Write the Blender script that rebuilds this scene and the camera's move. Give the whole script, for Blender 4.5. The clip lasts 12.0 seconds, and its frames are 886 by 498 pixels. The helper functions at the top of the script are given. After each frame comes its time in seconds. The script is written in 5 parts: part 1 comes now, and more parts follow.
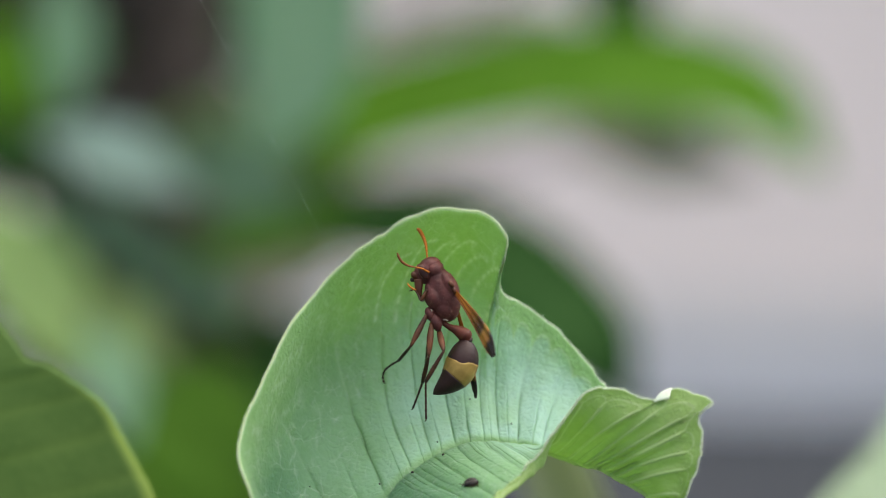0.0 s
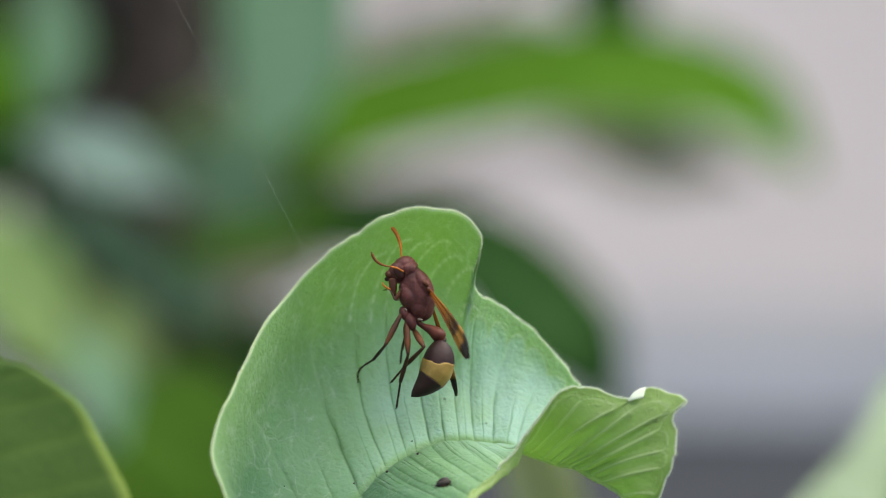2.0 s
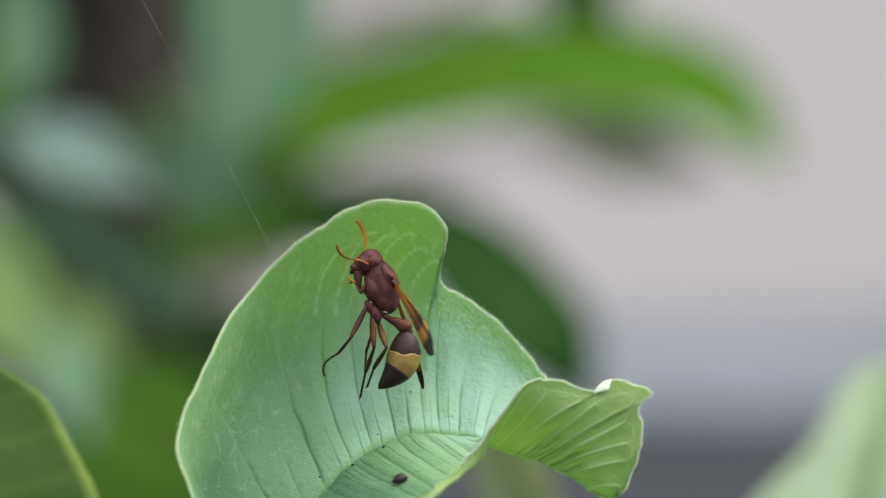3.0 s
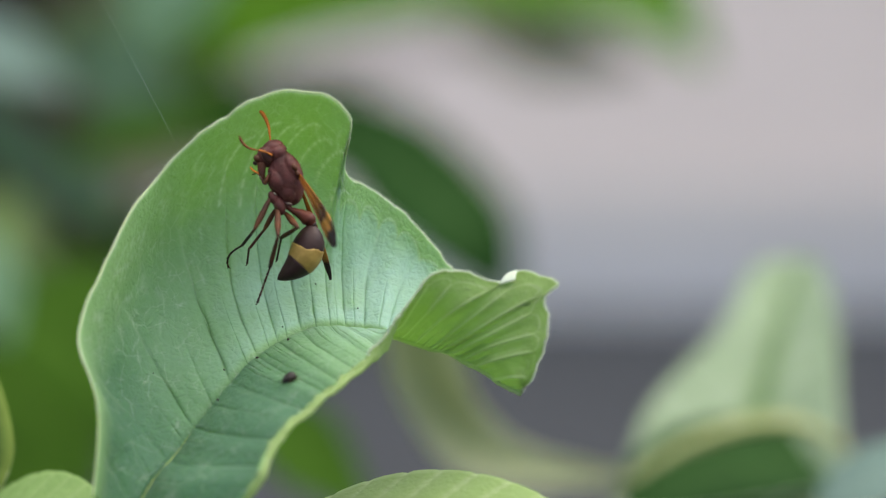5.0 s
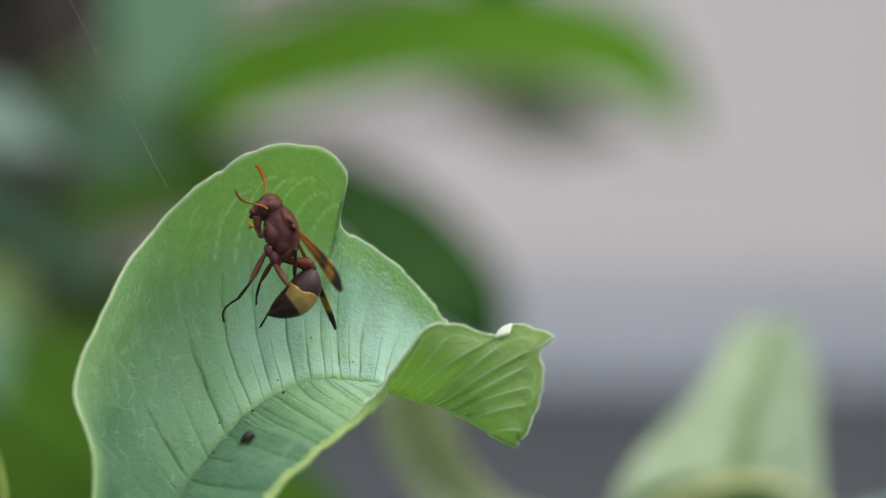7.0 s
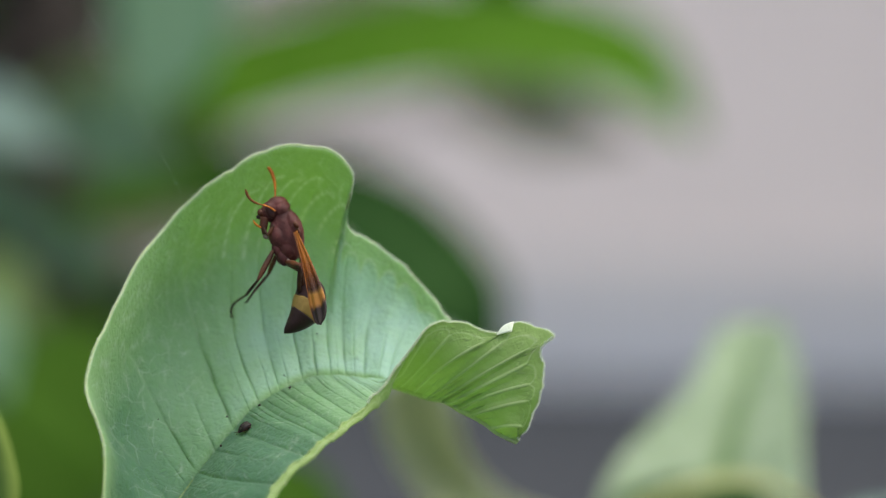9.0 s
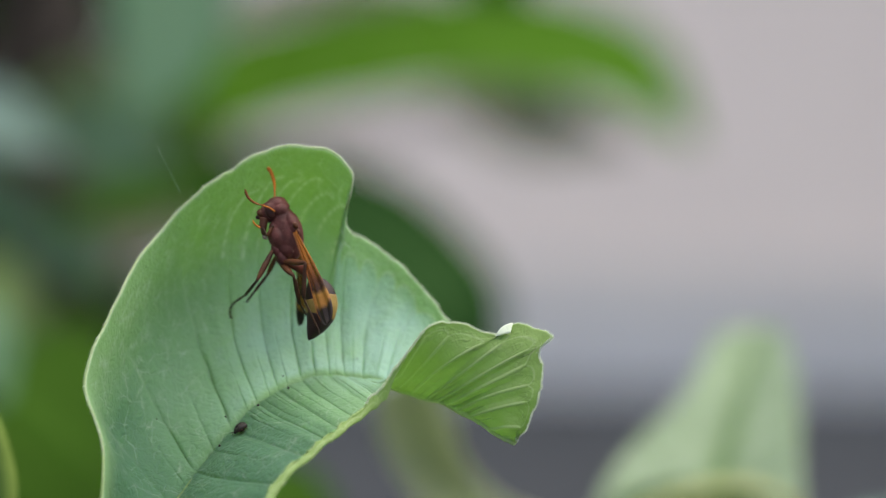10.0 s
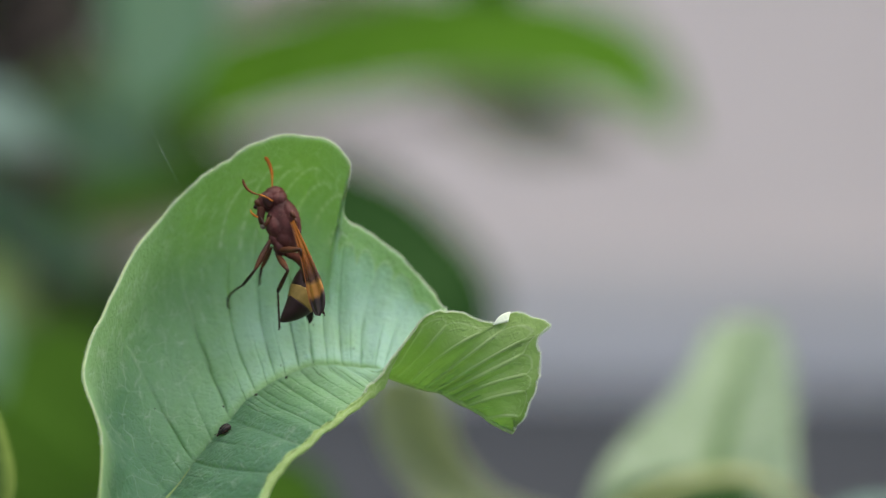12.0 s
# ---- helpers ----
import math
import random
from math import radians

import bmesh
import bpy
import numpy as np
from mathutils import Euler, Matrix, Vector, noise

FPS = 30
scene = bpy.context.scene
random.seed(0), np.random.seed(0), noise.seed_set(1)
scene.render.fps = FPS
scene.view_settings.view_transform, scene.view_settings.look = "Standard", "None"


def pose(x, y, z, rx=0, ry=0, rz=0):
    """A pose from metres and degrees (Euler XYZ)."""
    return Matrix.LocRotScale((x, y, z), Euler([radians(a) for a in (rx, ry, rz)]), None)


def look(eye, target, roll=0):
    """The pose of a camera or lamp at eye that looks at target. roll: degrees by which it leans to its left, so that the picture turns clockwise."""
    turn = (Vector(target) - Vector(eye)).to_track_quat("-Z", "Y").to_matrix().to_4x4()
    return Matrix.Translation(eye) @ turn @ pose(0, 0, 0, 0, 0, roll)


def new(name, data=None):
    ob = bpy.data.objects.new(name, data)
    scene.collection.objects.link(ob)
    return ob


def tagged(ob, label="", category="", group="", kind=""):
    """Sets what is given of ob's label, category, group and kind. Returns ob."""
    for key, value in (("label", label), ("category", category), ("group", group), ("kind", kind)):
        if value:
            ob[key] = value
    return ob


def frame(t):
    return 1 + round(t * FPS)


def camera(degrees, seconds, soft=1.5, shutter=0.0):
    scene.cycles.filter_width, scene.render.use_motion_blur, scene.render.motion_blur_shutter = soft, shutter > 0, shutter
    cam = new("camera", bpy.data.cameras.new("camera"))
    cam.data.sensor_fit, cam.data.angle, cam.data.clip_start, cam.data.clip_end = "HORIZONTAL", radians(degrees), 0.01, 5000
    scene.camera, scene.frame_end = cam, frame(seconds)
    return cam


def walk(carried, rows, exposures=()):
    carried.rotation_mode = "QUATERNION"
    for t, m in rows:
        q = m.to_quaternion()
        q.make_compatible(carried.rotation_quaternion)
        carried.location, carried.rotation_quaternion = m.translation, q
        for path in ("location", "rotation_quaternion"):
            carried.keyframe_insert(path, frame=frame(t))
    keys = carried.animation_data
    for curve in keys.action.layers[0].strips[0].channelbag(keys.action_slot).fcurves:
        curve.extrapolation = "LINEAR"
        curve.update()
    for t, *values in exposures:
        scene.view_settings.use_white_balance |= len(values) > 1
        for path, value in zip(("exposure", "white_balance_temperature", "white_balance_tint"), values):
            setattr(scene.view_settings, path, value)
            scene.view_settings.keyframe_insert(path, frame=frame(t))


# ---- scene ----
# ---- camera ----
FOCUS = 0.538          # metres from the lens to the wasp
LEAN = 13.0            # degrees by which the shot looks down
EYE = Vector((0.0, 0.0, 1.0))

cam = camera(14.0, 12.0, soft=1.15)
cam.data.dof.use_dof = True
cam.data.dof.focus_distance = FOCUS
cam.data.dof.aperture_fstop = 9.4

VIEW = pose(EYE.x, EYE.y, EYE.z, -LEAN)


def spot(right, ahead, up):
    """A place in the world from metres right of, ahead of and above the lens, in the leaning frame of the shot."""
    return VIEW @ Vector((right, ahead, up))


def look_from(right, ahead, up, yaw, pitch, roll):
    """A pose of the camera: metres and degrees off its middle stand."""
    return pose(EYE.x, EYE.y, EYE.z, 90 - LEAN) @ pose(right, up, -ahead, pitch, yaw, roll)


walk(cam, [
    (0, look_from(-0.0089, -0.0070, 0.0029, 1.619, 1.351, 0.493)),
    (0.5, look_from(-0.0082, -0.0066, 0.0027, 1.619, 1.373, 0.477)),
    (1, look_from(-0.0075, -0.0070, 0.0026, 1.646, 1.387, 0.552)),
    (1.5, look_from(-0.0068, -0.0065, 0.0024, 1.616, 1.403, 0.513)),
    (2, look_from(-0.0061, -0.0067, 0.0022, 1.511, 1.415, 0.447)),
    (2.5, look_from(-0.0055, -0.0071, 0.0021, 1.339, 1.429, 0.395)),
    (3, look_from(-0.0048, -0.0056, 0.0019, 1.103, 1.329, 0.230)),
    (3.5, look_from(-0.0041, -0.0042, 0.0018, 0.795, 0.997, -0.000)),
    (3.7, look_from(-0.0037, -0.0038, 0.0016, 0.662, 0.812, -0.000)),
    (4.3, look_from(-0.0025, -0.0024, 0.0010, 0.240, 0.250, -0.000)),
    (4.95, look_from(-0.0010, -0.0010, 0.0004, 0.035, -0.235, -0.000)),
    (5.3, look_from(-0.0002, -0.0002, 0.0001, 0.005, -0.150, -0.000)),
    (5.5, look_from(0.0000, -0.0000, -0.0000, 0.000, 0.000, -0.000)),
    (6, look_from(-0.0007, -0.0000, -0.0008, -0.074, 0.413, 0.022)),
    (6.5, look_from(-0.0014, 0.0002, -0.0015, -0.147, 0.742, 0.004)),
    (7, look_from(-0.0020, -0.0023, -0.0023, -0.176, 0.901, 0.076)),
    (9, look_from(-0.0027, -0.0144, -0.0029, -0.191, 0.931, 0.513)),
    (9.5, look_from(-0.0030, -0.0145, -0.0033, -0.216, 0.982, 0.616)),
    (10, look_from(-0.0032, -0.0149, -0.0037, -0.262, 1.029, 0.753)),
    (10.5, look_from(-0.0034, -0.0147, -0.0041, -0.309, 1.070, 0.750)),
    (11, look_from(-0.0036, -0.0155, -0.0045, -0.348, 1.113, 0.797)),
    (11.5, look_from(-0.0039, -0.0156, -0.0049, -0.374, 1.104, 0.640)),
    (12, look_from(-0.0041, -0.0154, -0.0053, -0.396, 1.026, 0.648)),
], exposures=[(0, 0.93), (3.5, 0.92), (5.5, 0.8), (7, 0.75), (9.5, 0.74), (12, 0.67)])


# ---- light ----
world = bpy.data.worlds.new("overcast_sky")
scene.world = world
world.use_nodes = True
wn = world.node_tree
sky = wn.nodes.new("ShaderNodeTexSky")
sky.sky_type = "NISHITA"
sky.sun_disc = False
sky.sun_elevation = radians(60)
sky.sun_rotation = radians(66)
sky.air_density, sky.dust_density, sky.ozone_density = 1.0, 2.0, 1.0
wn.links.new(sky.outputs[0], wn.nodes["Background"].inputs[0])
wn.nodes["Background"].inputs[1].default_value = 0.15

sun_data = bpy.data.lights.new("sun", "SUN")
sun_data.energy, sun_data.angle, sun_data.color = 3.9, radians(105), (1.0, 0.955, 0.9)
sun = new("sun", sun_data)
sun.matrix_world = look((0.7, 0.9, 4.3), (0, 0.5, 0.9))
scene.view_settings.use_white_balance = True
scene.view_settings.white_balance_temperature, scene.view_settings.white_balance_tint = 6950, 10


# ---- materials ----
def node(tree, kind, **values):
    n = tree.nodes.new(kind)
    for key, value in values.items():
        n.inputs[key.replace("_", " ")].default_value = value
    return n


def blank(name):
    m = bpy.data.materials.new(name)
    m.use_nodes = True
    t = m.node_tree
    b = t.nodes["Principled BSDF"]
    return m, t, b


def ramp(t, source, stops):
    r = t.nodes.new("ShaderNodeValToRGB")
    while len(r.color_ramp.elements) < len(stops):
        r.color_ramp.elements.new(0.5)
    for e, (at, colour) in zip(r.color_ramp.elements, stops):
        e.position, e.color = at, (*colour, 1)
    t.links.new(source, r.inputs[0])
    return r.outputs[0]


def mixed(t, factor, a, b, how="MIX"):
    """A colour mix; factor and the colours are sockets or values."""
    m = t.nodes.new("ShaderNodeMix")
    m.data_type, m.blend_type = "RGBA", how
    for socket, value in ((m.inputs[0], factor), (m.inputs[6], a), (m.inputs[7], b)):
        if isinstance(value, bpy.types.NodeSocket):
            t.links.new(value, socket)
        else:
            socket.default_value = value if isinstance(value, float) else (*value, 1)
    return m.outputs[2]


def place(t, scale=1.0):
    c = t.nodes.new("ShaderNodeTexCoord")
    m = t.nodes.new("ShaderNodeMapping")
    m.inputs["Scale"].default_value = (scale, scale, scale)
    t.links.new(c.outputs["Object"], m.inputs[0])
    return m.outputs[0]


def noisy(t, where, scale, detail=4.0, rough=0.55):
    n = node(t, "ShaderNodeTexNoise", Scale=scale, Detail=detail, Roughness=rough)
    t.links.new(where, n.inputs["Vector"])
    return n.outputs[0]


def bumped(t, b, height, strength, distance):
    n = node(t, "ShaderNodeBump", Strength=strength, Distance=distance)
    t.links.new(height, n.inputs["Height"])
    t.links.new(n.outputs[0], b.inputs["Normal"])
    return n


def leaf_material(name, green, pale, vein_colour, rough, through_colour, through_share, net=True, coat=0.0, bloom=None, relief=0.00012):
    """Felted leaf skin: blotches, a net of fine veins, light that passes through."""
    m, t, b = blank(name)
    where = place(t)
    blotch = noisy(t, where, 90.0, 5.0)
    fine = noisy(t, where, 900.0, 3.0)
    colour = ramp(t, blotch, ((0.3, green), (0.72, pale)))
    colour = mixed(t, 0.4, colour, ramp(t, fine, ((0.3, green), (0.74, pale))))
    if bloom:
        # bluish-white wax bloom, with the sky's sheen along the midrib painted into it
        wax_sheen = t.nodes.new("ShaderNodeAttribute")
        wax_sheen.attribute_name = "wax_sheen"
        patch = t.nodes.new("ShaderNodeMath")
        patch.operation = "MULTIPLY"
        t.links.new(wax_sheen.outputs["Fac"], patch.inputs[0])
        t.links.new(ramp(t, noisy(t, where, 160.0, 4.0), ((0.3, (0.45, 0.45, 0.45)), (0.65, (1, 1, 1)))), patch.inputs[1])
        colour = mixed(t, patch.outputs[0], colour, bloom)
        # darker blue-green near the stalk: the shade inside the cup, painted in
        base_shade = t.nodes.new("ShaderNodeAttribute")
        base_shade.attribute_name = "base_shade"
        colour = mixed(t, base_shade.outputs["Fac"], colour, (0.036, 0.135, 0.105))
        # dark lines: relief shadow of the side veins painted in, and the midrib's darker green
        crease_shade = t.nodes.new("ShaderNodeAttribute")
        crease_shade.attribute_name = "crease_shade"
        colour = mixed(t, crease_shade.outputs["Fac"], colour, (0.05, 0.15, 0.085))
    attr = t.nodes.new("ShaderNodeAttribute")
    attr.attribute_name = "vein"
    colour = mixed(t, attr.outputs["Fac"], colour, vein_colour)
    cells = t.nodes.new("ShaderNodeTexVoronoi")
    cells.feature = "DISTANCE_TO_EDGE"
    cells.inputs["Scale"].default_value = 850.0
    warp = mixed(t, 0.004, where, noisy_vector(t, where, 260.0), "ADD")
    t.links.new(warp, cells.inputs["Vector"])
    netline = ramp(t, cells.outputs["Distance"], ((0.0, (1, 1, 1)), (0.06, (0, 0, 0))))
    if net:
        faint = t.nodes.new("ShaderNodeMath")
        faint.operation = "MULTIPLY"
        t.links.new(netline, faint.inputs[0])
        t.links.new(ramp(t, noisy(t, where, 230.0, 3.0), ((0.5, (0.03, 0.03, 0.03)), (0.66, (0.17, 0.17, 0.17)))), faint.inputs[1])
        colour = mixed(t, faint.outputs[0], colour, vein_colour)
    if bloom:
        # wide, broken net of pale veins where the bloom is thin, and scattered pale hairs
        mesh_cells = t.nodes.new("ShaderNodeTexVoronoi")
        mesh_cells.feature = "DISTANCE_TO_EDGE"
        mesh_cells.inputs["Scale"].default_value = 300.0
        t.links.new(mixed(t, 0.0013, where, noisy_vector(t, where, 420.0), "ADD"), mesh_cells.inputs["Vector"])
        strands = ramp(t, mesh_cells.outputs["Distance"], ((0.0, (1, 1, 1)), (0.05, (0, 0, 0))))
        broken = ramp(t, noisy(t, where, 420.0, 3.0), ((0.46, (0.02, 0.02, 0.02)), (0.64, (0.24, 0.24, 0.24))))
        bare = ramp(t, wax_sheen.outputs["Fac"], ((0.1, (1, 1, 1)), (0.7, (0.12, 0.12, 0.12))))
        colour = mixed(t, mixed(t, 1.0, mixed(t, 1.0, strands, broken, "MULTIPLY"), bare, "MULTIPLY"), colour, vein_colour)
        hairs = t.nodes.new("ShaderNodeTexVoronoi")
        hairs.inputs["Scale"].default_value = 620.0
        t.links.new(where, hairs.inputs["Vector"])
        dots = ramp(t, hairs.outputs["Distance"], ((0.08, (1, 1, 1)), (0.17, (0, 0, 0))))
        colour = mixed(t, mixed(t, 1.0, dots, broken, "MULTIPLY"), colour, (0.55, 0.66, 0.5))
    t.links.new(colour, b.inputs["Base Color"])
    b.inputs["Roughness"].default_value = rough
    b.inputs["Specular IOR Level"].default_value = 0.35 if net else 0.05
    b.inputs["Sheen Weight"].default_value = 0.12 if net else 0.0
    b.inputs["Coat Weight"].default_value = coat
    b.inputs["Coat Roughness"].default_value = 0.32
    b.inputs["Sheen Roughness"].default_value = 0.6
    height = t.nodes.new("ShaderNodeMath")
    height.operation = "MULTIPLY_ADD"
    t.links.new(cells.outputs["Distance"], height.inputs[0])
    height.inputs[1].default_value = 0.8
    t.links.new(fine, height.inputs[2])
    bump = bumped(t, b, height.outputs[0], 0.85, relief)
    glow = t.nodes.new("ShaderNodeBsdfTranslucent")
    tint = mixed(t, 0.6, colour, through_colour)
    t.links.new(tint, glow.inputs["Color"])
    t.links.new(bump.outputs[0], glow.inputs["Normal"])
    mix = t.nodes.new("ShaderNodeMixShader")
    mix.inputs[0].default_value = through_share
    t.links.new(b.outputs[0], mix.inputs[1])
    t.links.new(glow.outputs[0], mix.inputs[2])
    t.links.new(mix.outputs[0], t.nodes["Material Output"].inputs["Surface"])
    return m


def noisy_vector(t, where, scale):
    n = node(t, "ShaderNodeTexNoise", Scale=scale, Detail=2.0)
    t.links.new(where, n.inputs["Vector"])
    return n.outputs[1]


def skin_material(name, dark, light, rough, grain=1500.0, bump=0.25, coat=0.0):
    """Insect cuticle: fine punctures and a soft mottle."""
    m, t, b = blank(name)
    where = place(t)
    colour = ramp(t, noisy(t, where, 450.0, 5.0), ((0.32, dark), (0.7, light)))
    t.links.new(colour, b.inputs["Base Color"])
    b.inputs["Roughness"].default_value = rough
    b.inputs["Coat Weight"].default_value = coat
    b.inputs["Specular IOR Level"].default_value = 0.22
    both = t.nodes.new("ShaderNodeMath")
    both.operation = "MULTIPLY_ADD"
    t.links.new(noisy(t, where, grain * 0.35, 4.0), both.inputs[0])
    both.inputs[1].default_value = 2.0
    t.links.new(noisy(t, where, grain, 3.0), both.inputs[2])
    bumped(t, b, both.outputs[0], bump, 0.00008)
    return m


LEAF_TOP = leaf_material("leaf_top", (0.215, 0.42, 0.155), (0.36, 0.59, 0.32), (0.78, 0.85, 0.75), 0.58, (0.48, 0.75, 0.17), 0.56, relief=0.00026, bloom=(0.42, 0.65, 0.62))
LEAF_BACK = leaf_material("leaf_back", (0.195, 0.31, 0.08), (0.28, 0.4, 0.15), (0.46, 0.55, 0.3), 0.7, (0.42, 0.58, 0.12), 0.44)
FUZZ = leaf_material("leaf_fuzz", (0.66, 0.72, 0.62), (0.8, 0.84, 0.76), (0.8, 0.84, 0.76), 0.8, (0.8, 0.88, 0.65), 0.5, net=False)
LEAF_FRESH = leaf_material("leaf_fresh", (0.04, 0.135, 0.004), (0.075, 0.195, 0.01), (0.17, 0.32, 0.055), 0.7, (0.18, 0.43, 0.015), 0.35, net=False)
LEAF_GRASSY = leaf_material("leaf_grassy", (0.022, 0.07, 0.005), (0.045, 0.11, 0.01), (0.07, 0.14, 0.02), 0.75, (0.07, 0.2, 0.008), 0.25, net=False)
# deep green taken near black: shade among the leaves is in the base colour
LEAF_DEEP_SHADE = leaf_material("leaf_deep_shade", (0.006, 0.028, 0.004), (0.012, 0.044, 0.008), (0.035, 0.08, 0.022), 0.75, (0.03, 0.09, 0.01), 0.08, net=False)
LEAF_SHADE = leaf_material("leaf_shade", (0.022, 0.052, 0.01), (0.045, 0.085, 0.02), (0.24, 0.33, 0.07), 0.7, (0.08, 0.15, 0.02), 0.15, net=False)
LEAF_BLUISH = leaf_material("leaf_bluish", (0.034, 0.078, 0.044), (0.06, 0.115, 0.068), (0.1, 0.17, 0.11), 0.6, (0.08, 0.18, 0.07), 0.25, net=False)
LEAF_GREY = leaf_material("leaf_grey", (0.075, 0.135, 0.045), (0.125, 0.185, 0.07), (0.22, 0.28, 0.12), 0.7, (0.18, 0.3, 0.07), 0.3, net=False)
LEAF_MIST = leaf_material("leaf_mist", (0.12, 0.235, 0.13), (0.185, 0.32, 0.19), (0.24, 0.36, 0.23), 0.6, (0.22, 0.4, 0.2), 0.3, net=False)
LEAF_HAZY = leaf_material("leaf_hazy", (0.085, 0.14, 0.12), (0.13, 0.2, 0.17), (0.18, 0.25, 0.21), 0.5, (0.13, 0.22, 0.16), 0.2, net=False)
LEAF_LIME = leaf_material("leaf_lime", (0.12, 0.215, 0.065), (0.19, 0.295, 0.105), (0.24, 0.33, 0.14), 0.6, (0.25, 0.42, 0.1), 0.3, net=False)
# dull grey-green of leaves added where the wall behind only looks dim
LEAF_SMUDGE = leaf_material("leaf_smudge", (0.115, 0.12, 0.085), (0.175, 0.175, 0.13), (0.19, 0.19, 0.14), 0.7, (0.16, 0.16, 0.1), 0.2, net=False)
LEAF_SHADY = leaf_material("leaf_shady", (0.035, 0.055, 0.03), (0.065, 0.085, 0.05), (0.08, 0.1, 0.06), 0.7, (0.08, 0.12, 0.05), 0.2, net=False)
# dark vein colours: the fold's shade painted together with the greener midrib
LEAF_SIDE = leaf_material("leaf_side", (0.24, 0.325, 0.21), (0.38, 0.475, 0.335), (0.09, 0.17, 0.055), 0.6, (0.38, 0.5, 0.26), 0.4, net=False)
LEAF_WHITE = leaf_material("leaf_white", (0.33, 0.37, 0.22), (0.46, 0.5, 0.33), (0.16, 0.22, 0.08), 0.7, (0.5, 0.58, 0.32), 0.4, net=False)
LEAF_PALE = leaf_material("leaf_pale", (0.44, 0.52, 0.37), (0.56, 0.64, 0.48), (0.5, 0.54, 0.28), 0.6, (0.5, 0.62, 0.28), 0.4, net=False)

CHITIN = skin_material("red_brown_cuticle", (0.034, 0.0095, 0.008), (0.105, 0.03, 0.025), 0.52, bump=1.0)
LEG_RUST = skin_material("rusty_leg_cuticle", (0.032, 0.0115, 0.005), (0.1, 0.034, 0.011), 0.55)
WAIST_RED = skin_material("red_waist_cuticle", (0.035, 0.008, 0.005), (0.095, 0.022, 0.011), 0.5)
RUST = skin_material("rust_cuticle", (0.033, 0.01, 0.0045), (0.08, 0.024, 0.008), 0.5, bump=0.5)
AMBER = skin_material("orange_cuticle", (0.28, 0.08, 0.007), (0.46, 0.155, 0.018), 0.45)
LEG_DARK = skin_material("dark_leg_cuticle", (0.017, 0.0072, 0.004), (0.058, 0.022, 0.01), 0.55)
GASTER_DARK = skin_material("blackish_cuticle", (0.012, 0.005, 0.0045), (0.03, 0.013, 0.011), 0.48, bump=0.5)
GASTER_YELLOW = skin_material("yellow_cuticle", (0.16, 0.1, 0.022), (0.3, 0.2, 0.055), 0.5, bump=0.4)
EYE_SKIN = skin_material("compound_eye", (0.025, 0.008, 0.006), (0.06, 0.018, 0.013), 0.38, grain=5000.0)
SILK = skin_material("silk", (0.75, 0.78, 0.8), (0.9, 0.92, 0.95), 0.25)
WING_VEIN = skin_material("wing_vein", (0.11, 0.032, 0.006), (0.2, 0.065, 0.01), 0.45)
GOLD_HAIR = skin_material("golden_hair", (0.09, 0.035, 0.018), (0.17, 0.075, 0.035), 0.5)
IVORY = skin_material("ivory_membrane", (0.14, 0.1, 0.075), (0.3, 0.25, 0.2), 0.5)


def rough_material(name, dark, light, scale, rough=0.85, bump=0.5, depth=0.004):
    m, t, b = blank(name)
    where = place(t)
    big = noisy(t, where, scale, 6.0)
    small = noisy(t, where, scale * 25, 4.0)
    colour = ramp(t, big, ((0.3, dark), (0.72, light)))
    colour = mixed(t, 0.3, colour, ramp(t, small, ((0.3, dark), (0.7, light))))
    t.links.new(colour, b.inputs["Base Color"])
    b.inputs["Roughness"].default_value = rough
    bumped(t, b, small, bump, depth)
    return m


PLASTER = rough_material("pink_plaster", (0.665, 0.575, 0.53), (0.785, 0.69, 0.645), 1.6)
DADO = rough_material("blue_grey_paint", (0.41, 0.41, 0.425), (0.52, 0.52, 0.535), 2.0)
MAUVE_STEP = rough_material("mauve_step_paint", (0.53, 0.5, 0.485), (0.64, 0.6, 0.57), 2.0)
PAVING = rough_material("dark_asphalt", (0.017, 0.021, 0.026), (0.036, 0.043, 0.051), 3.0)
BARK = rough_material("dark_bark", (0.014, 0.01, 0.007), (0.035, 0.025, 0.017), 30.0, depth=0.002)
YELLOWISH = rough_material("yellowish_edge", (0.25, 0.28, 0.1), (0.36, 0.38, 0.17), 60.0, depth=0.0005)

STALK = rough_material("pale_green_stalk", (0.3, 0.4, 0.2), (0.45, 0.52, 0.3), 60.0, depth=0.0005)


# ---- mesh helpers ----
def part(name, bm, material, parent=None, label=""):
    """Links a bmesh as one mesh object, under a thing or a part."""
    me = bpy.data.meshes.new(name)
    bmesh.ops.recalc_face_normals(bm, faces=bm.faces)
    bm.to_mesh(me)
    bm.free()
    for p in me.polygons:
        p.use_smooth = True
    me.materials.append(material)
    ob = new(name, me)
    ob.parent = parent
    return tagged(ob, label)


def empty(name, m=None):
    ob = new(name)
    ob.empty_display_size = 0.01
    if m is not None:
        ob.matrix_basis = m
    return ob


def glide(points, count):
    """Points on a smooth curve through the given ones (Catmull-Rom)."""
    p = np.array(points, float)
    p = np.vstack([2 * p[0] - p[1], p, 2 * p[-1] - p[-2]])
    s = np.linspace(0, len(p) - 3 - 1e-9, count)
    i = s.astype(int)
    f = (s - i)[:, None]
    a, b, c, d = p[i], p[i + 1], p[i + 2], p[i + 3]
    return 0.5 * (2 * b + (c - a) * f + (2 * a - 5 * b + 4 * c - d) * f ** 2 + (3 * b - a - 3 * c + d) * f ** 3)


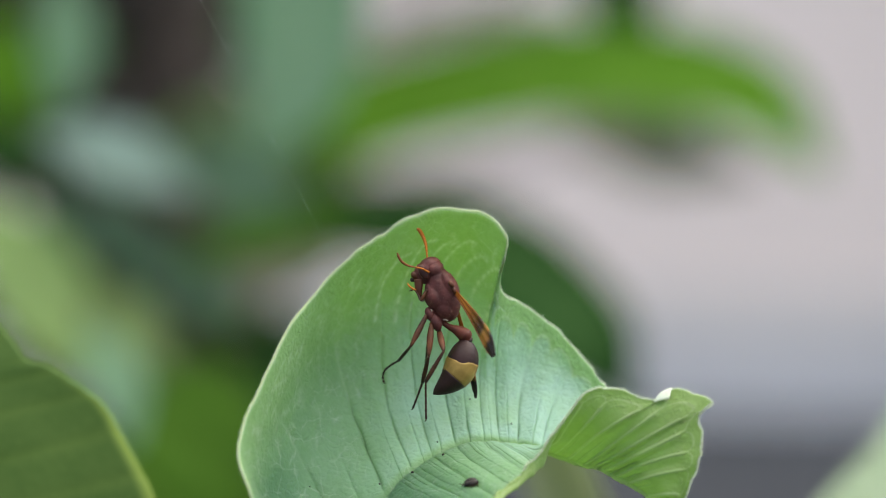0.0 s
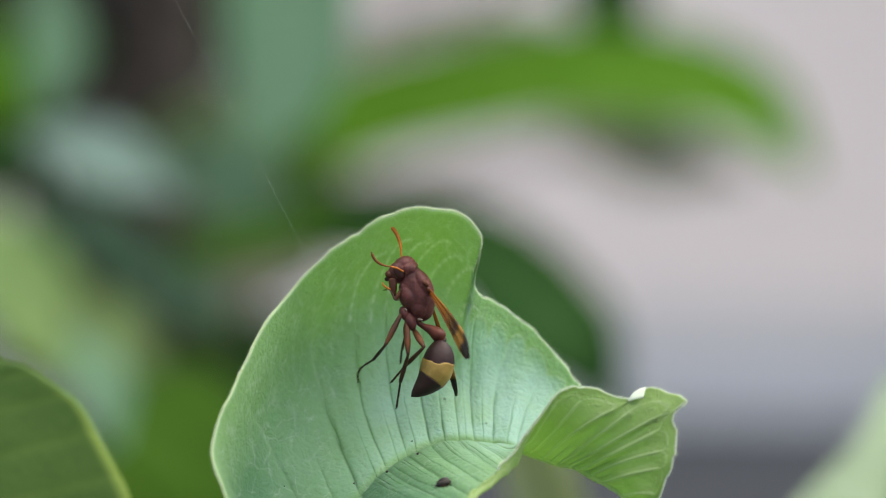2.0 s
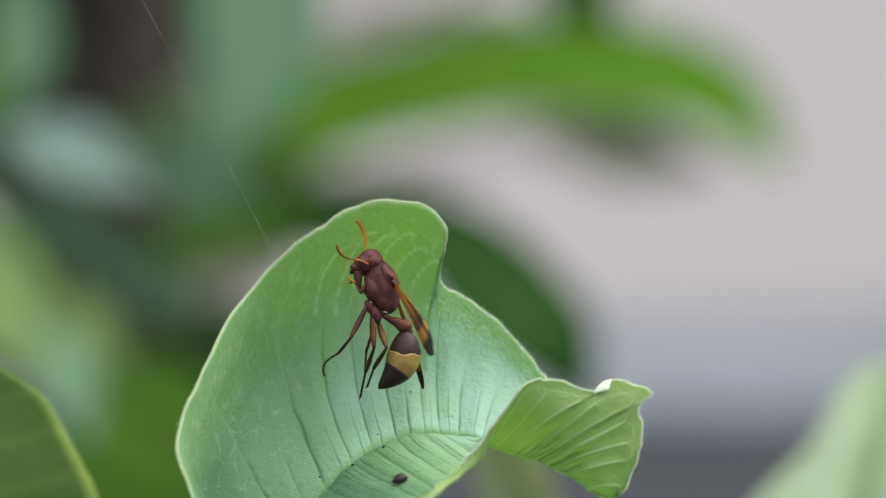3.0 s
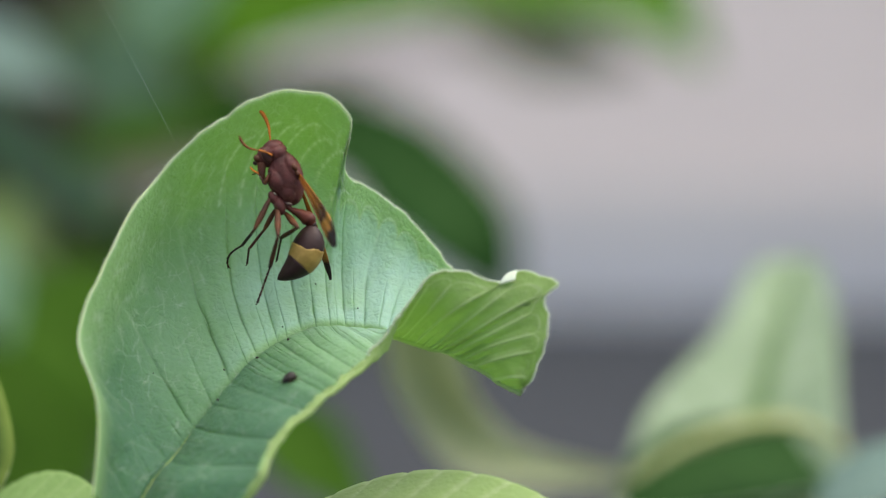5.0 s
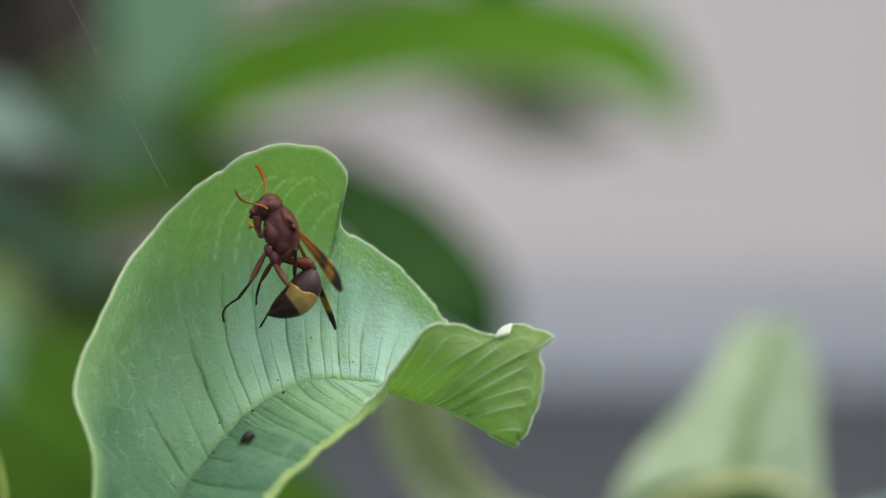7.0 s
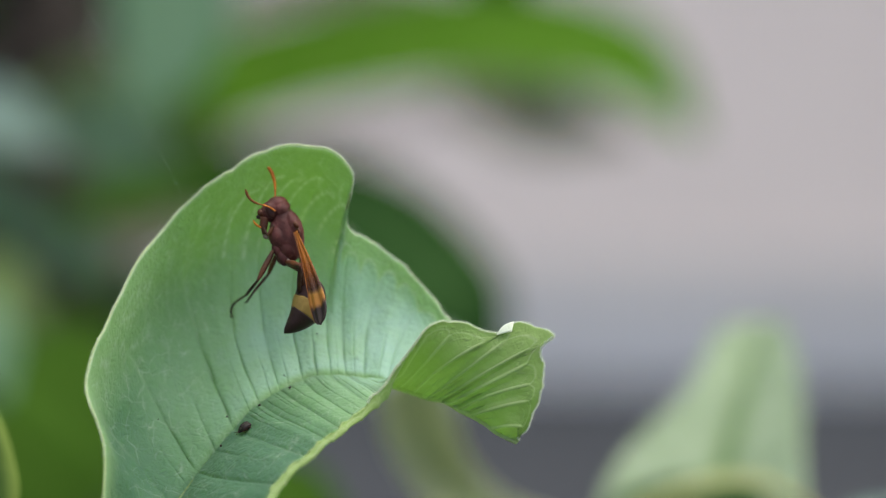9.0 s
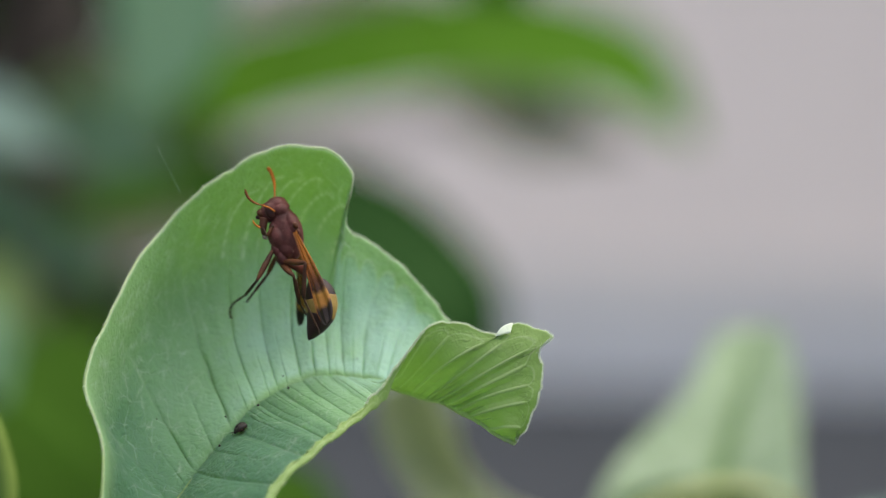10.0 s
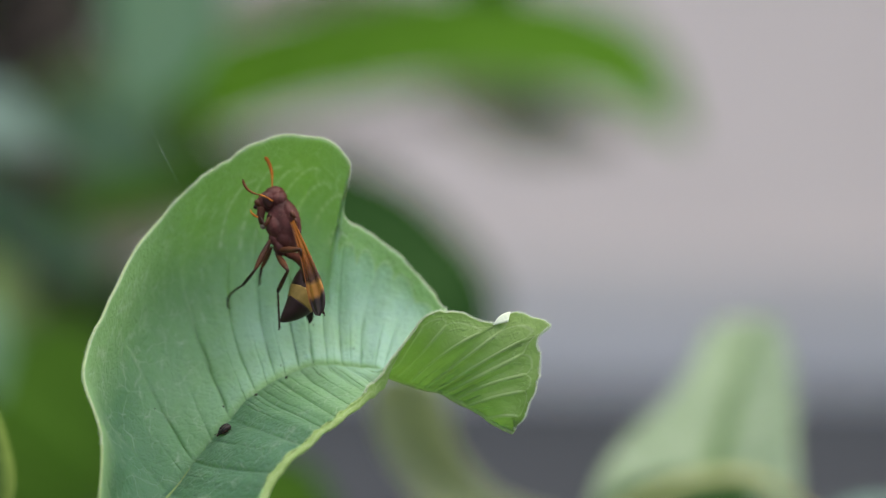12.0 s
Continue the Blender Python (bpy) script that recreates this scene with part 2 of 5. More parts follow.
def sweep(points, radii, rings=14, sides=12, squash=1.0, across=(0, 1, 0), bm=None, scale=0.001):
    """A closed tube along a curve, with a radius at each given point; squash flattens it along the direction across."""
    bm = bm or bmesh.new()
    line = glide(points, rings) * scale
    wide = np.maximum(glide([[r] for r in radii], rings)[:, 0] * scale, 0.000004)
    ways = np.gradient(line, axis=0)
    loops = []
    for p, w, r in zip(line, ways, wide):
        w = w / max(np.linalg.norm(w), 1e-12)
        a = np.array(across, float)
        a = a - w * a.dot(w)
        a /= max(np.linalg.norm(a), 1e-9)
        b = np.cross(w, a)
        loops.append([bm.verts.new(p + r * (squash * math.cos(q) * a + math.sin(q) * b)) for q in np.arange(sides) * 2 * math.pi / sides])
    for one, two in zip(loops, loops[1:]):
        for k in range(sides):
            bm.faces.new((one[k], one[(k + 1) % sides], two[(k + 1) % sides], two[k]))
    bm.faces.new(loops[0][::-1])
    bm.faces.new(loops[-1])
    return bm


def sheet_mesh(name, grid, veins, thick, materials, veins_below=None):
    """A leaf blade with two skins and a rim from a grid of points (rows x columns x 3); veins: 0 to 1 on each point."""
    n, k, _ = grid.shape
    du, dv = np.gradient(grid, axis=0), np.gradient(grid, axis=1)
    normal = np.cross(du, dv)
    normal /= np.maximum(np.linalg.norm(normal, axis=2, keepdims=True), 1e-12)
    upper, lower = grid + normal * thick / 2, grid - normal * thick / 2
    verts = np.vstack([upper.reshape(-1, 3), lower.reshape(-1, 3)])
    ids = np.arange(n * k).reshape(n, k)
    top = np.stack([ids[:-1, :-1], ids[1:, :-1], ids[1:, 1:], ids[:-1, 1:]], -1).reshape(-1, 4)
    under = top[:, ::-1] + n * k
    ring = np.concatenate([ids[0, :-1], ids[:-1, -1], ids[-1, :0:-1], ids[:0:-1, 0]])
    nxt = np.roll(ring, -1)
    rim = np.stack([ring, nxt, nxt + n * k, ring + n * k], -1)
    me = bpy.data.meshes.new(name)
    me.from_pydata(verts.tolist(), [], np.vstack([top, under, rim]).tolist())
    which = np.concatenate([np.zeros(len(top), int), np.ones(len(under), int), np.full(len(rim), len(materials) - 1)])
    me.polygons.foreach_set("material_index", which.astype(np.int32))
    me.polygons.foreach_set("use_smooth", np.ones(len(which), bool))
    attr = me.attributes.new("vein", "FLOAT", "POINT")
    attr.data.foreach_set("value", np.concatenate([veins.ravel(), (veins if veins_below is None else veins_below).ravel()]).astype(np.float32))
    for m in materials:
        me.materials.append(m)
    me.update()
    return me


# ---- setting ----
def slab(name, corners, material, kind="structure", label="", category=""):
    """A box between two corners of the world."""
    bm = bmesh.new()
    (x0, y0, z0), (x1, y1, z1) = corners
    bmesh.ops.create_cube(bm, size=1.0)
    for v in bm.verts:
        v.co = (x0 + (v.co.x + 0.5) * (x1 - x0), y0 + (v.co.y + 0.5) * (y1 - y0), z0 + (v.co.z + 0.5) * (z1 - z0))
    ob = part(name, bm, material)
    for p in ob.data.polygons:
        p.use_smooth = False
    return tagged(ob, label, category, kind=kind)


bm = bmesh.new()
bmesh.ops.create_grid(bm, x_segments=40, y_segments=40, size=300)
tagged(part("ground", bm, PAVING), "dark grey asphalt ground below a garden wall", "ground", kind="structure")
slab("wall_north", ((-4, 3.95, 0.0), (7, 4.15, 2.6)), PLASTER, label="pinkish plastered garden wall, out of focus", category="wall")
slab("baseboard", ((-4, 3.945, 0.0), (7, 3.948, 0.088)), DADO, label="blue-grey painted base strip of the wall", category="wall base")
# invented band: grades the plaster's tone into the base strip
slab("trim", ((-4, 3.945, 0.09), (7, 3.948, 0.15)), MAUVE_STEP, label="mauve-grey band added above the base strip to soften the tone step", category="wall band")


# ---- the big curled leaf ----
def blade_curve(points, count):
    return glide(points, count)


def vein_flecks(n, half):
    """The thin, broken pale loops that join the side veins of the raised side near the edge: 0 to 1 on each point of the blade."""
    r = np.random.default_rng(8)
    field = np.zeros((n, 2 * half + 1))

    def strand(stops, wide, strong):
        line = glide(stops, 90)
        for k, (u, side) in enumerate(line):
            i, j = u * n / 20, half * (1 - side)
            glow = strong * np.clip(0.55 + 0.6 * math.sin(k * 0.55 + u * 9) + 0.3 * math.sin(k * 1.7), 0, 1)
            i0, j0 = max(int(i) - 6, 0), max(int(j) - 2, 0)
            a, b = np.arange(i0, min(i0 + 13, n))[:, None], np.arange(j0, min(j0 + 6, half))[None, :]
            spot_field = glow * np.exp(-((a - i) / (2.6 * wide)) ** 2 - ((b - j) / (0.62 * wide)) ** 2)
            field[i0:i0 + len(a), j0:j0 + b.shape[1]] = np.maximum(field[i0:i0 + len(a), j0:j0 + b.shape[1]], spot_field)

    c = np.linspace(0, 1, 11)
    for k in np.arange(2.0, 9.0, 0.5):
        k = k + r.uniform(-0.1, 0.1)
        deep, out = r.uniform(0.58, 0.68), r.uniform(0.84, 0.9)
        stops = list(zip(k + 0.75 * c ** 1.2, deep + (out - deep) * np.sin(c * 1.75) ** 0.9))
        strand(stops, 0.85, 1.0 if k > 4.6 else 0.2)
        u, side = stops[r.integers(3, 9)]
        strand([(u + f * r.uniform(-0.3, 0.3), side + 0.07 * f) for f in (0, 0.4, 0.7, 1)], 0.8, 0.4)
    for _ in range(60):
        u, side = r.uniform(2.5, 8.5), r.uniform(0.4, 0.93)
        du, ds = r.normal(0, 0.1), r.normal(0, 0.035)
        strand([(u + du * f, side + ds * f) for f in (0, 0.35, 0.7, 1)], 0.75, r.uniform(0.1, 0.35))
    return field


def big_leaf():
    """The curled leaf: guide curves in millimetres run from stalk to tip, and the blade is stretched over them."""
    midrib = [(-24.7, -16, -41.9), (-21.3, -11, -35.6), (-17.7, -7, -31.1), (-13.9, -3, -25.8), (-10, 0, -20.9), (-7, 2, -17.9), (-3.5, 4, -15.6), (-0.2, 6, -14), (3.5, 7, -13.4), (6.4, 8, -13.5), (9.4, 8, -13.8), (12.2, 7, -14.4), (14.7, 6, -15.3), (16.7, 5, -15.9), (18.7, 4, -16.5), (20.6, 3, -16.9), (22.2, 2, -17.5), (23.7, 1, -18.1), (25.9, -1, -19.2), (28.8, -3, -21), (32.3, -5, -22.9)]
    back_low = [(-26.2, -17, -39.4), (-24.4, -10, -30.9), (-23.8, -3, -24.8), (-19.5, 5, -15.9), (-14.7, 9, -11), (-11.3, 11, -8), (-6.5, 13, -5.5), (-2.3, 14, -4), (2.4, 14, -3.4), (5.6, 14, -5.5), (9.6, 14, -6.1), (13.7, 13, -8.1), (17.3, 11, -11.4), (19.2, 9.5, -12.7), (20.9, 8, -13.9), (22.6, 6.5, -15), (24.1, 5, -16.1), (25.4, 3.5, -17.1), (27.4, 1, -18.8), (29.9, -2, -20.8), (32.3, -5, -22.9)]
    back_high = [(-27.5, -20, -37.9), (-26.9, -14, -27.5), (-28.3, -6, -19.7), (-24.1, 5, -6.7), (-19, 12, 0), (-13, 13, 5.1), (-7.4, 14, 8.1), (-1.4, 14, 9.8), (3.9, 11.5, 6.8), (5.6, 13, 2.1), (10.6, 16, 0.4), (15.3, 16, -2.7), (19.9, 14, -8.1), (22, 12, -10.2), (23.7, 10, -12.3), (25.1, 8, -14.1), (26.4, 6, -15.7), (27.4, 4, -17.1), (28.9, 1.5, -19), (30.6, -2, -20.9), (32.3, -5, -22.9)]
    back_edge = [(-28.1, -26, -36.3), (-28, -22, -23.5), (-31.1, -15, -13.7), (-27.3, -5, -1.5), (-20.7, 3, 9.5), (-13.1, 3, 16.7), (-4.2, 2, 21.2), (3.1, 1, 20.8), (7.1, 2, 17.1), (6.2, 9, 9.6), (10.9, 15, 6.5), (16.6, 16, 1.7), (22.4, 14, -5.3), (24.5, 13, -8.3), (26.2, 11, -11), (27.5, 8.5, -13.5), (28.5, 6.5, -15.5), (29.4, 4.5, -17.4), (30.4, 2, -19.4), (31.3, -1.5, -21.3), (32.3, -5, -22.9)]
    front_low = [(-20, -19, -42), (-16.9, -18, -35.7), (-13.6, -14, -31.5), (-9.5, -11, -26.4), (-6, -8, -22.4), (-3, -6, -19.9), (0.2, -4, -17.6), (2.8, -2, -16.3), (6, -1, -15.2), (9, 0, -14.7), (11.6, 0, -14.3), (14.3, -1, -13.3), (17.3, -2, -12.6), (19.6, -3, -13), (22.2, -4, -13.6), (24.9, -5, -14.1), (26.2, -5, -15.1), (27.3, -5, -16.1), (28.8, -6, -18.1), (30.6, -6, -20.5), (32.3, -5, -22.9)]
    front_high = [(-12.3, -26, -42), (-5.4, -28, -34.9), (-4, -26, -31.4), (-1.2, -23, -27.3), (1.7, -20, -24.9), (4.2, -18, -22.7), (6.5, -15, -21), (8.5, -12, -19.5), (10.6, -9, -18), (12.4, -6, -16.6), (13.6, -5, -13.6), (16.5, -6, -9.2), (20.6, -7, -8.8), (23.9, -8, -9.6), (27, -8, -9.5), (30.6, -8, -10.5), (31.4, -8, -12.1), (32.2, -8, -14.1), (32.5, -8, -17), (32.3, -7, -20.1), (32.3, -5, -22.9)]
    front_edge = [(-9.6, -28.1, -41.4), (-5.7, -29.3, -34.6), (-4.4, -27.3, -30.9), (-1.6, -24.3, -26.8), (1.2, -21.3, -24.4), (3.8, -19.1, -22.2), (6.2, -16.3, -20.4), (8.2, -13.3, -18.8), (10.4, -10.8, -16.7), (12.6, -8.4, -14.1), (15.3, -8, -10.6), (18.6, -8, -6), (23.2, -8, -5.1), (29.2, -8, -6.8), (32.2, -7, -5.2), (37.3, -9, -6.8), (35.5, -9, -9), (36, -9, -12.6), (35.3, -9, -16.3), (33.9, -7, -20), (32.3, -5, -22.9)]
    n, half = 900, 90
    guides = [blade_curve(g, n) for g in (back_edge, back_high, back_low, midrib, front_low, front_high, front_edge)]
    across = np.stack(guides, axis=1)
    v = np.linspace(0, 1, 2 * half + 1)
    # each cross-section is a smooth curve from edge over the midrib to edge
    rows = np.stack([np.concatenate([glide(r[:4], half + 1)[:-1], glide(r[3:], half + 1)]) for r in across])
    u = np.linspace(0, 20, n)[:, None]
    u = u + 0.42 * np.clip((3.7 - u) / 0.9, 0, 1) + 0.13 * np.sin(2.1 * u + 0.6) + 0.05 * np.sin(5.3 * u)
    v = v[None, :]
    side = np.abs(v * 2 - 1)
    # side veins: one to each cell, joined by arches near the edge
    lean = 0.25 * side ** 2
    cell = (u - lean) % 1.0
    shift = 0.05 * np.sin(np.floor(u - lean) * 12.9898 + 3.0)
    from_vein = np.minimum(cell, 1 - cell)
    fade = np.clip((0.84 - side) / 0.1, 0, 1)
    vein = np.exp(-(from_vein / (0.035 + 0.03 * (1 - side))) ** 2) * fade * np.clip(side / 0.03, 0, 1)
    # two or three loops to each cell
    loop = (1.8 * u - 1.2 * lean + 0.2 * np.sin(u * 3.1)) % 1.0
    arch = 0.9 + 0.6 * shift - 0.075 * np.abs(2 * loop - 1) ** 3 + (0.008 * np.sin(u * 23) + 0.005 * np.sin(u * 51)) * (u < 11)
    arches = np.exp(-((side - arch) / 0.009) ** 2)
    inner = np.exp(-((side - arch + 0.13 + 0.05 * np.sin(cell * 9)) / 0.008) ** 2) * (loop > 0.2) * (loop < 0.85)
    between = np.exp(-(np.abs(cell - 0.5) / 0.02) ** 2) * np.clip((0.4 + shift - side) / 0.15, 0, 1)
    mid = np.exp(-(side / 0.016) ** 2) * np.ones_like(u)
    line = np.maximum.reduce([vein, 0.25 * arches, 0.45 * inner, 0.6 * between])
    wobble = 0.02 * np.sin(side * 31 + np.floor(u) * 2.1)
    fold_cell = np.where(v > 0.5, (2.3 * (u - 1.5 * lean)) % 1.0, cell)
    off = np.minimum((fold_cell + wobble) % 1.0, 1 - (fold_cell + wobble) % 1.0)
    off_half = np.abs((fold_cell - wobble) - 0.5)
    extent = 0.74 - 0.44 * np.clip((u - 7.5) / 2.5, 0, 1) * (v < 0.5)
    long, short = np.clip((extent + 3 * shift - side) / 0.4, 0, 1), np.clip((0.22 + 2 * shift - side) / 0.12, 0, 1)
    crease = np.maximum(np.exp(-(off / np.where(v > 0.5, 0.07, 0.03)) ** 2) * long, 0.7 * np.exp(-(off_half / 0.04) ** 2) * short) * np.where(v > 0.5, 0.4, 1.15)
    crease = crease * np.clip((side - 0.02) / 0.04, 0, 1) * np.clip((u - 1.5) / 3, 0, 1) * np.clip((np.where(v > 0.5, 11.5, 14) - u) / np.where(v > 0.5, 2, 6), 0, 1)
    du, dv = np.gradient(rows, axis=0), np.gradient(rows, axis=1)
    normal = np.cross(du, dv)
    normal /= np.maximum(np.linalg.norm(normal, axis=2, keepdims=True), 1e-9)
    calm = 1 - 0.75 * np.clip((v - 0.8) / 0.1, 0, 1) * np.clip((11 - u) / 2, 0, 1)
    pinch = 1 - 0.85 * np.exp(-((u - 11.5) / 2) ** 2) * (v > 0.5) * np.clip((0.7 - side) / 0.3, 0, 1)
    quilt = 0.15 * np.cos(cell * 2 * math.pi) * np.clip(side / 0.15, 0, 1) * np.clip((0.9 - side) / 0.3, 0, 1)
    ripple = 0.16 * np.sin(u * 3.7) * np.clip((side - 0.9) / 0.1, 0, 1)
    soft = np.array([[noise.noise(Vector(p) * 0.35) for p in r[::6]] for r in rows[::10]])
    soft = np.repeat(np.repeat(soft, 10, 0)[:n], 6, 1)[:, :2 * half + 1]
    for _ in range(14):
        soft[1:-1] = (soft[:-2] + soft[1:-1] + soft[2:]) / 3
        soft[:, 1:-1] = (soft[:, :-2] + soft[:, 1:-1] + soft[:, 2:]) / 3
    rows = rows + normal * (calm * pinch * ((0.2 + 0.03 * (v > 0.5) * np.clip(u - 11, 0, 1)) * line + quilt + 0.36 * crease) + 0.4 * mid + ripple + 0.3 * soft)[..., None]
    # the edges waver a little in the blade's own plane
    outward = np.gradient(rows, axis=1) * np.sign(v * 2 - 1)[..., None]
    outward /= np.maximum(np.linalg.norm(outward, axis=2, keepdims=True), 1e-9)
    waver = 0.12 * np.sin(u * 7.3) + 0.06 * np.sin(u * 13.7 + 1.0) + 0.03 * np.sin(u * 29.0)
    waver = waver - 0.55 * np.exp(-((u - 5.15) / 0.09) ** 2) * (v < 0.5)
    rows = rows + outward * (waver * np.clip((side - 0.93) / 0.07, 0, 1))[..., None]
    rim = 0.75 * np.exp(-((1 - side) / 0.009) ** 2) * (1 - 0.7 * (v > 0.5) * np.clip((10 - u) / 2, 0, 1))
    broken = np.clip(0.75 + 0.5 * np.sin(u * 6.0 + side * 15) + 0.35 * np.sin(u * 19.0), 0, 1)
    pale_vein = 0.14 * np.exp(-(from_vein / 0.022) ** 2) * np.clip((side - 0.25) / 0.25, 0, 1) * fade * broken
    scallop = 0.84 + 0.5 * shift - 0.13 * np.abs(2 * loop - 1) ** 2.5
    seam = 0.4 * np.exp(-((side - scallop) / 0.013) ** 2) * (v < 0.5) * np.clip((u - 8.6) * 3, 0, 1) * np.clip((16 - u) / 3, 0, 1)
    top = np.maximum.reduce([pale_vein, rim, 0.75 * vein_flecks(n, half), seam])
    ridge = 0.5 * np.exp(-(from_vein / 0.085) ** 2) * fade * np.clip(side / 0.05, 0, 1)
    bow = 0.55 * np.exp(-((side - 0.9 + 0.09 * np.abs(2 * cell - 1) ** 3) / 0.013) ** 2)
    under = np.maximum.reduce([0.35 * line, ridge, bow, mid, rim])
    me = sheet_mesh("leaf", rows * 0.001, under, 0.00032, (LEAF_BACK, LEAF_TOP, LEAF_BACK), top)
    # bloom and painted sky sheen: strong by the midrib, bounded by the vein loops
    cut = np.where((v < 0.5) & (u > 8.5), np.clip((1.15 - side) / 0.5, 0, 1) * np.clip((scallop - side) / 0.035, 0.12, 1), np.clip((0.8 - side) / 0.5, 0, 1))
    wax_sheen = 0.88 * np.where(v > 0.5, np.clip((u - 6) / 4, 0, 1), 1.0) * cut * np.clip((side - 0.012) / 0.03, 0, 1) * np.clip((u - 2) / 4.5, 0, 1)
    # painted shade, strongest by the stalk and gone towards the edges
    base_shade = 0.9 * np.clip((np.where(v > 0.5, 9.0, 5.5) - u) / np.where(v > 0.5, 5.0, 3.5), 0, 1) * np.clip((1.0 - side) / 0.4, 0, 1)
    attr = me.attributes.new("base_shade", "FLOAT", "POINT")
    attr.data.foreach_set("value", np.concatenate([0 * base_shade.ravel(), base_shade.ravel()]).astype(np.float32))
    # shadow of the creases drawn as thin dark lines along the side veins
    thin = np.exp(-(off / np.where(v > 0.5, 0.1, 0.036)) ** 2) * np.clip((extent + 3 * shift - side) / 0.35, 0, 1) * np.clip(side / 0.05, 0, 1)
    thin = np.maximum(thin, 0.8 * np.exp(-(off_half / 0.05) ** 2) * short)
    crease_shade = 0.75 * thin * np.clip((u - 1.0) / 2, 0, 1) * np.clip((13 - u) / 3, 0, 1) * np.clip(0.75 + 0.45 * np.sin(u * 4.3 + side * 9), 0, 1)
    crease_shade = np.maximum(crease_shade, 0.55 * np.exp(-(side / 0.014) ** 2) * np.clip((11 - u) / 2, 0, 1))
    attr = me.attributes.new("crease_shade", "FLOAT", "POINT")
    attr.data.foreach_set("value", np.concatenate([0 * crease_shade.ravel(), crease_shade.ravel()]).astype(np.float32))
    attr = me.attributes.new("wax_sheen", "FLOAT", "POINT")
    attr.data.foreach_set("value", np.concatenate([0 * wax_sheen.ravel(), wax_sheen.ravel()]).astype(np.float32))
    return me, rows, normal


def edge_fuzz(parent, grid, normal):
    """Fine white hairs along both edges of the blade."""
    r = np.random.default_rng(5)
    verts, faces = [], []
    for col, inner in ((0, 3), (-1, -4)):
        edge, back = grid[:, col], grid[:, inner]
        for _ in range(12000 if col == 0 else 7000):
            i = int(r.integers(40, len(edge) - 2)) if col == 0 else int(r.integers(350, len(edge) - 2))
            f = r.random()
            p = edge[i] * (1 - f) + edge[i + 1] * f + r.normal(0, 0.1, 3)
            out = edge[i] - back[i]
            out = out / max(np.linalg.norm(out), 1e-6) + normal[i, col] * r.normal(0, 0.9) + r.normal(0, 0.35, 3)
            tip = p + out / np.linalg.norm(out) * r.uniform(0.1, 0.42)
            a = np.cross(out, r.normal(0, 1, 3))
            a = a / max(np.linalg.norm(a), 1e-6) * 0.021
            b = np.cross(a, out)
            b = b / max(np.linalg.norm(b), 1e-6) * 0.021
            k = len(verts)
            verts += [p + a, p - a * 0.5 + b, p - a * 0.5 - b, tip]
            faces += [(k, k + 1, k + 3), (k + 1, k + 2, k + 3), (k + 2, k, k + 3)]
    me = bpy.data.meshes.new("edge_fuzz")
    me.from_pydata((np.array(verts) * 0.001).tolist(), [], faces)
    me.materials.append(FUZZ)
    ob = new("edge_fuzz", me)
    ob.parent = parent
    return tagged(ob, "fine white felt along the leaf edge", kind="stuff")


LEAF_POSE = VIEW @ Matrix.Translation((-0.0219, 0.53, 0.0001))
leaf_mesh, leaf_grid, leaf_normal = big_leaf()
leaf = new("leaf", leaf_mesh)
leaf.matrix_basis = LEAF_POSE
tagged(leaf, "large curled pale green leaf with felted edge and sunken side veins", "leaf")
edge_fuzz(leaf, leaf_grid, leaf_normal)
a, b = np.linspace(0, 1, 9)[:, None, None], np.linspace(0, 1, 7)[None, :, None]
low, high, foot = np.array((29.0, -8.5, -7.0)), np.array((31.6, -7.6, -5.0)), np.array((31.2, -8.7, -6.4))
curl = low + a * (high + b * (foot - high) - low) + np.array((-0.3, -0.1, 0.4)) * np.sin(a * math.pi) * (1 - b)
curled = new("curled_edge", sheet_mesh("curled_edge", curl * 0.001, 0 * curl[..., 0], 0.0003, (FUZZ, FUZZ, FUZZ)))
curled.parent = leaf
tagged(curled, "small whitish roll of the leaf edge near the tip")
rib = leaf_grid[:470:18, 90] + leaf_normal[:470:18, 90] * 0.55
part("midrib", sweep(list(rib), list(np.linspace(1.0, 0.25, len(rib))), rings=80, sides=10), LEAF_BACK, leaf)
rib = leaf_grid[0, 90]
specks = bmesh.new()
for i, j, size in ((280, 97, 0.2), (225, 94, 0.22), (172, 84, 0.2), (150, 95, 0.18), (281, 86, 0.12), (349, 72, 0.12), (112, 60, 0.1), (431, 80, 0.1)):
    made = bmesh.ops.create_icosphere(specks, subdivisions=2, radius=size * 0.001)
    for w in made["verts"]:
        w.co = Vector(w.co) * (1 + 0.3 * noise.noise(w.co * 9000)) + Vector((leaf_grid[i, j] - leaf_normal[i, j] * 0.25) * 0.001)
tagged(part("dirt_speck", specks, BARK, leaf), "tiny dark specks of dirt on the blade", kind="stuff")
part("leaf_stalk", sweep([rib + (2, 0, 1), rib + (-3, -1, -5), rib + (-6, 0, -16), rib + (-6, 6, -40)], [1.2, 1.4, 1.5, 1.8], rings=16, sides=12), LEAF_BACK, leaf)


# ---- other leaves of the shrub ----
def twig(parent, base, kind):
    """The thin stalk by which a leaf hangs on its shrub."""
    base = np.array(base, float)
    end = np.array((0.0, 0.66, -0.30)) if kind == "near" else np.array((-0.19, 1.70, base[2] - 0.08))
    bow = (base + end) / 2 + np.array((0, 0.01, -0.02))
    points = [tuple(spot(*p)) for p in (base, bow, end)]
    thick = 0.0011 if kind == "near" else 0.002
    return part("twig", sweep(points, [thick, thick * 1.2, thick * 1.6], rings=12, sides=7, scale=1.0, across=(0.3, 1, 0.2)), STALK if kind == "near" else BARK, parent)


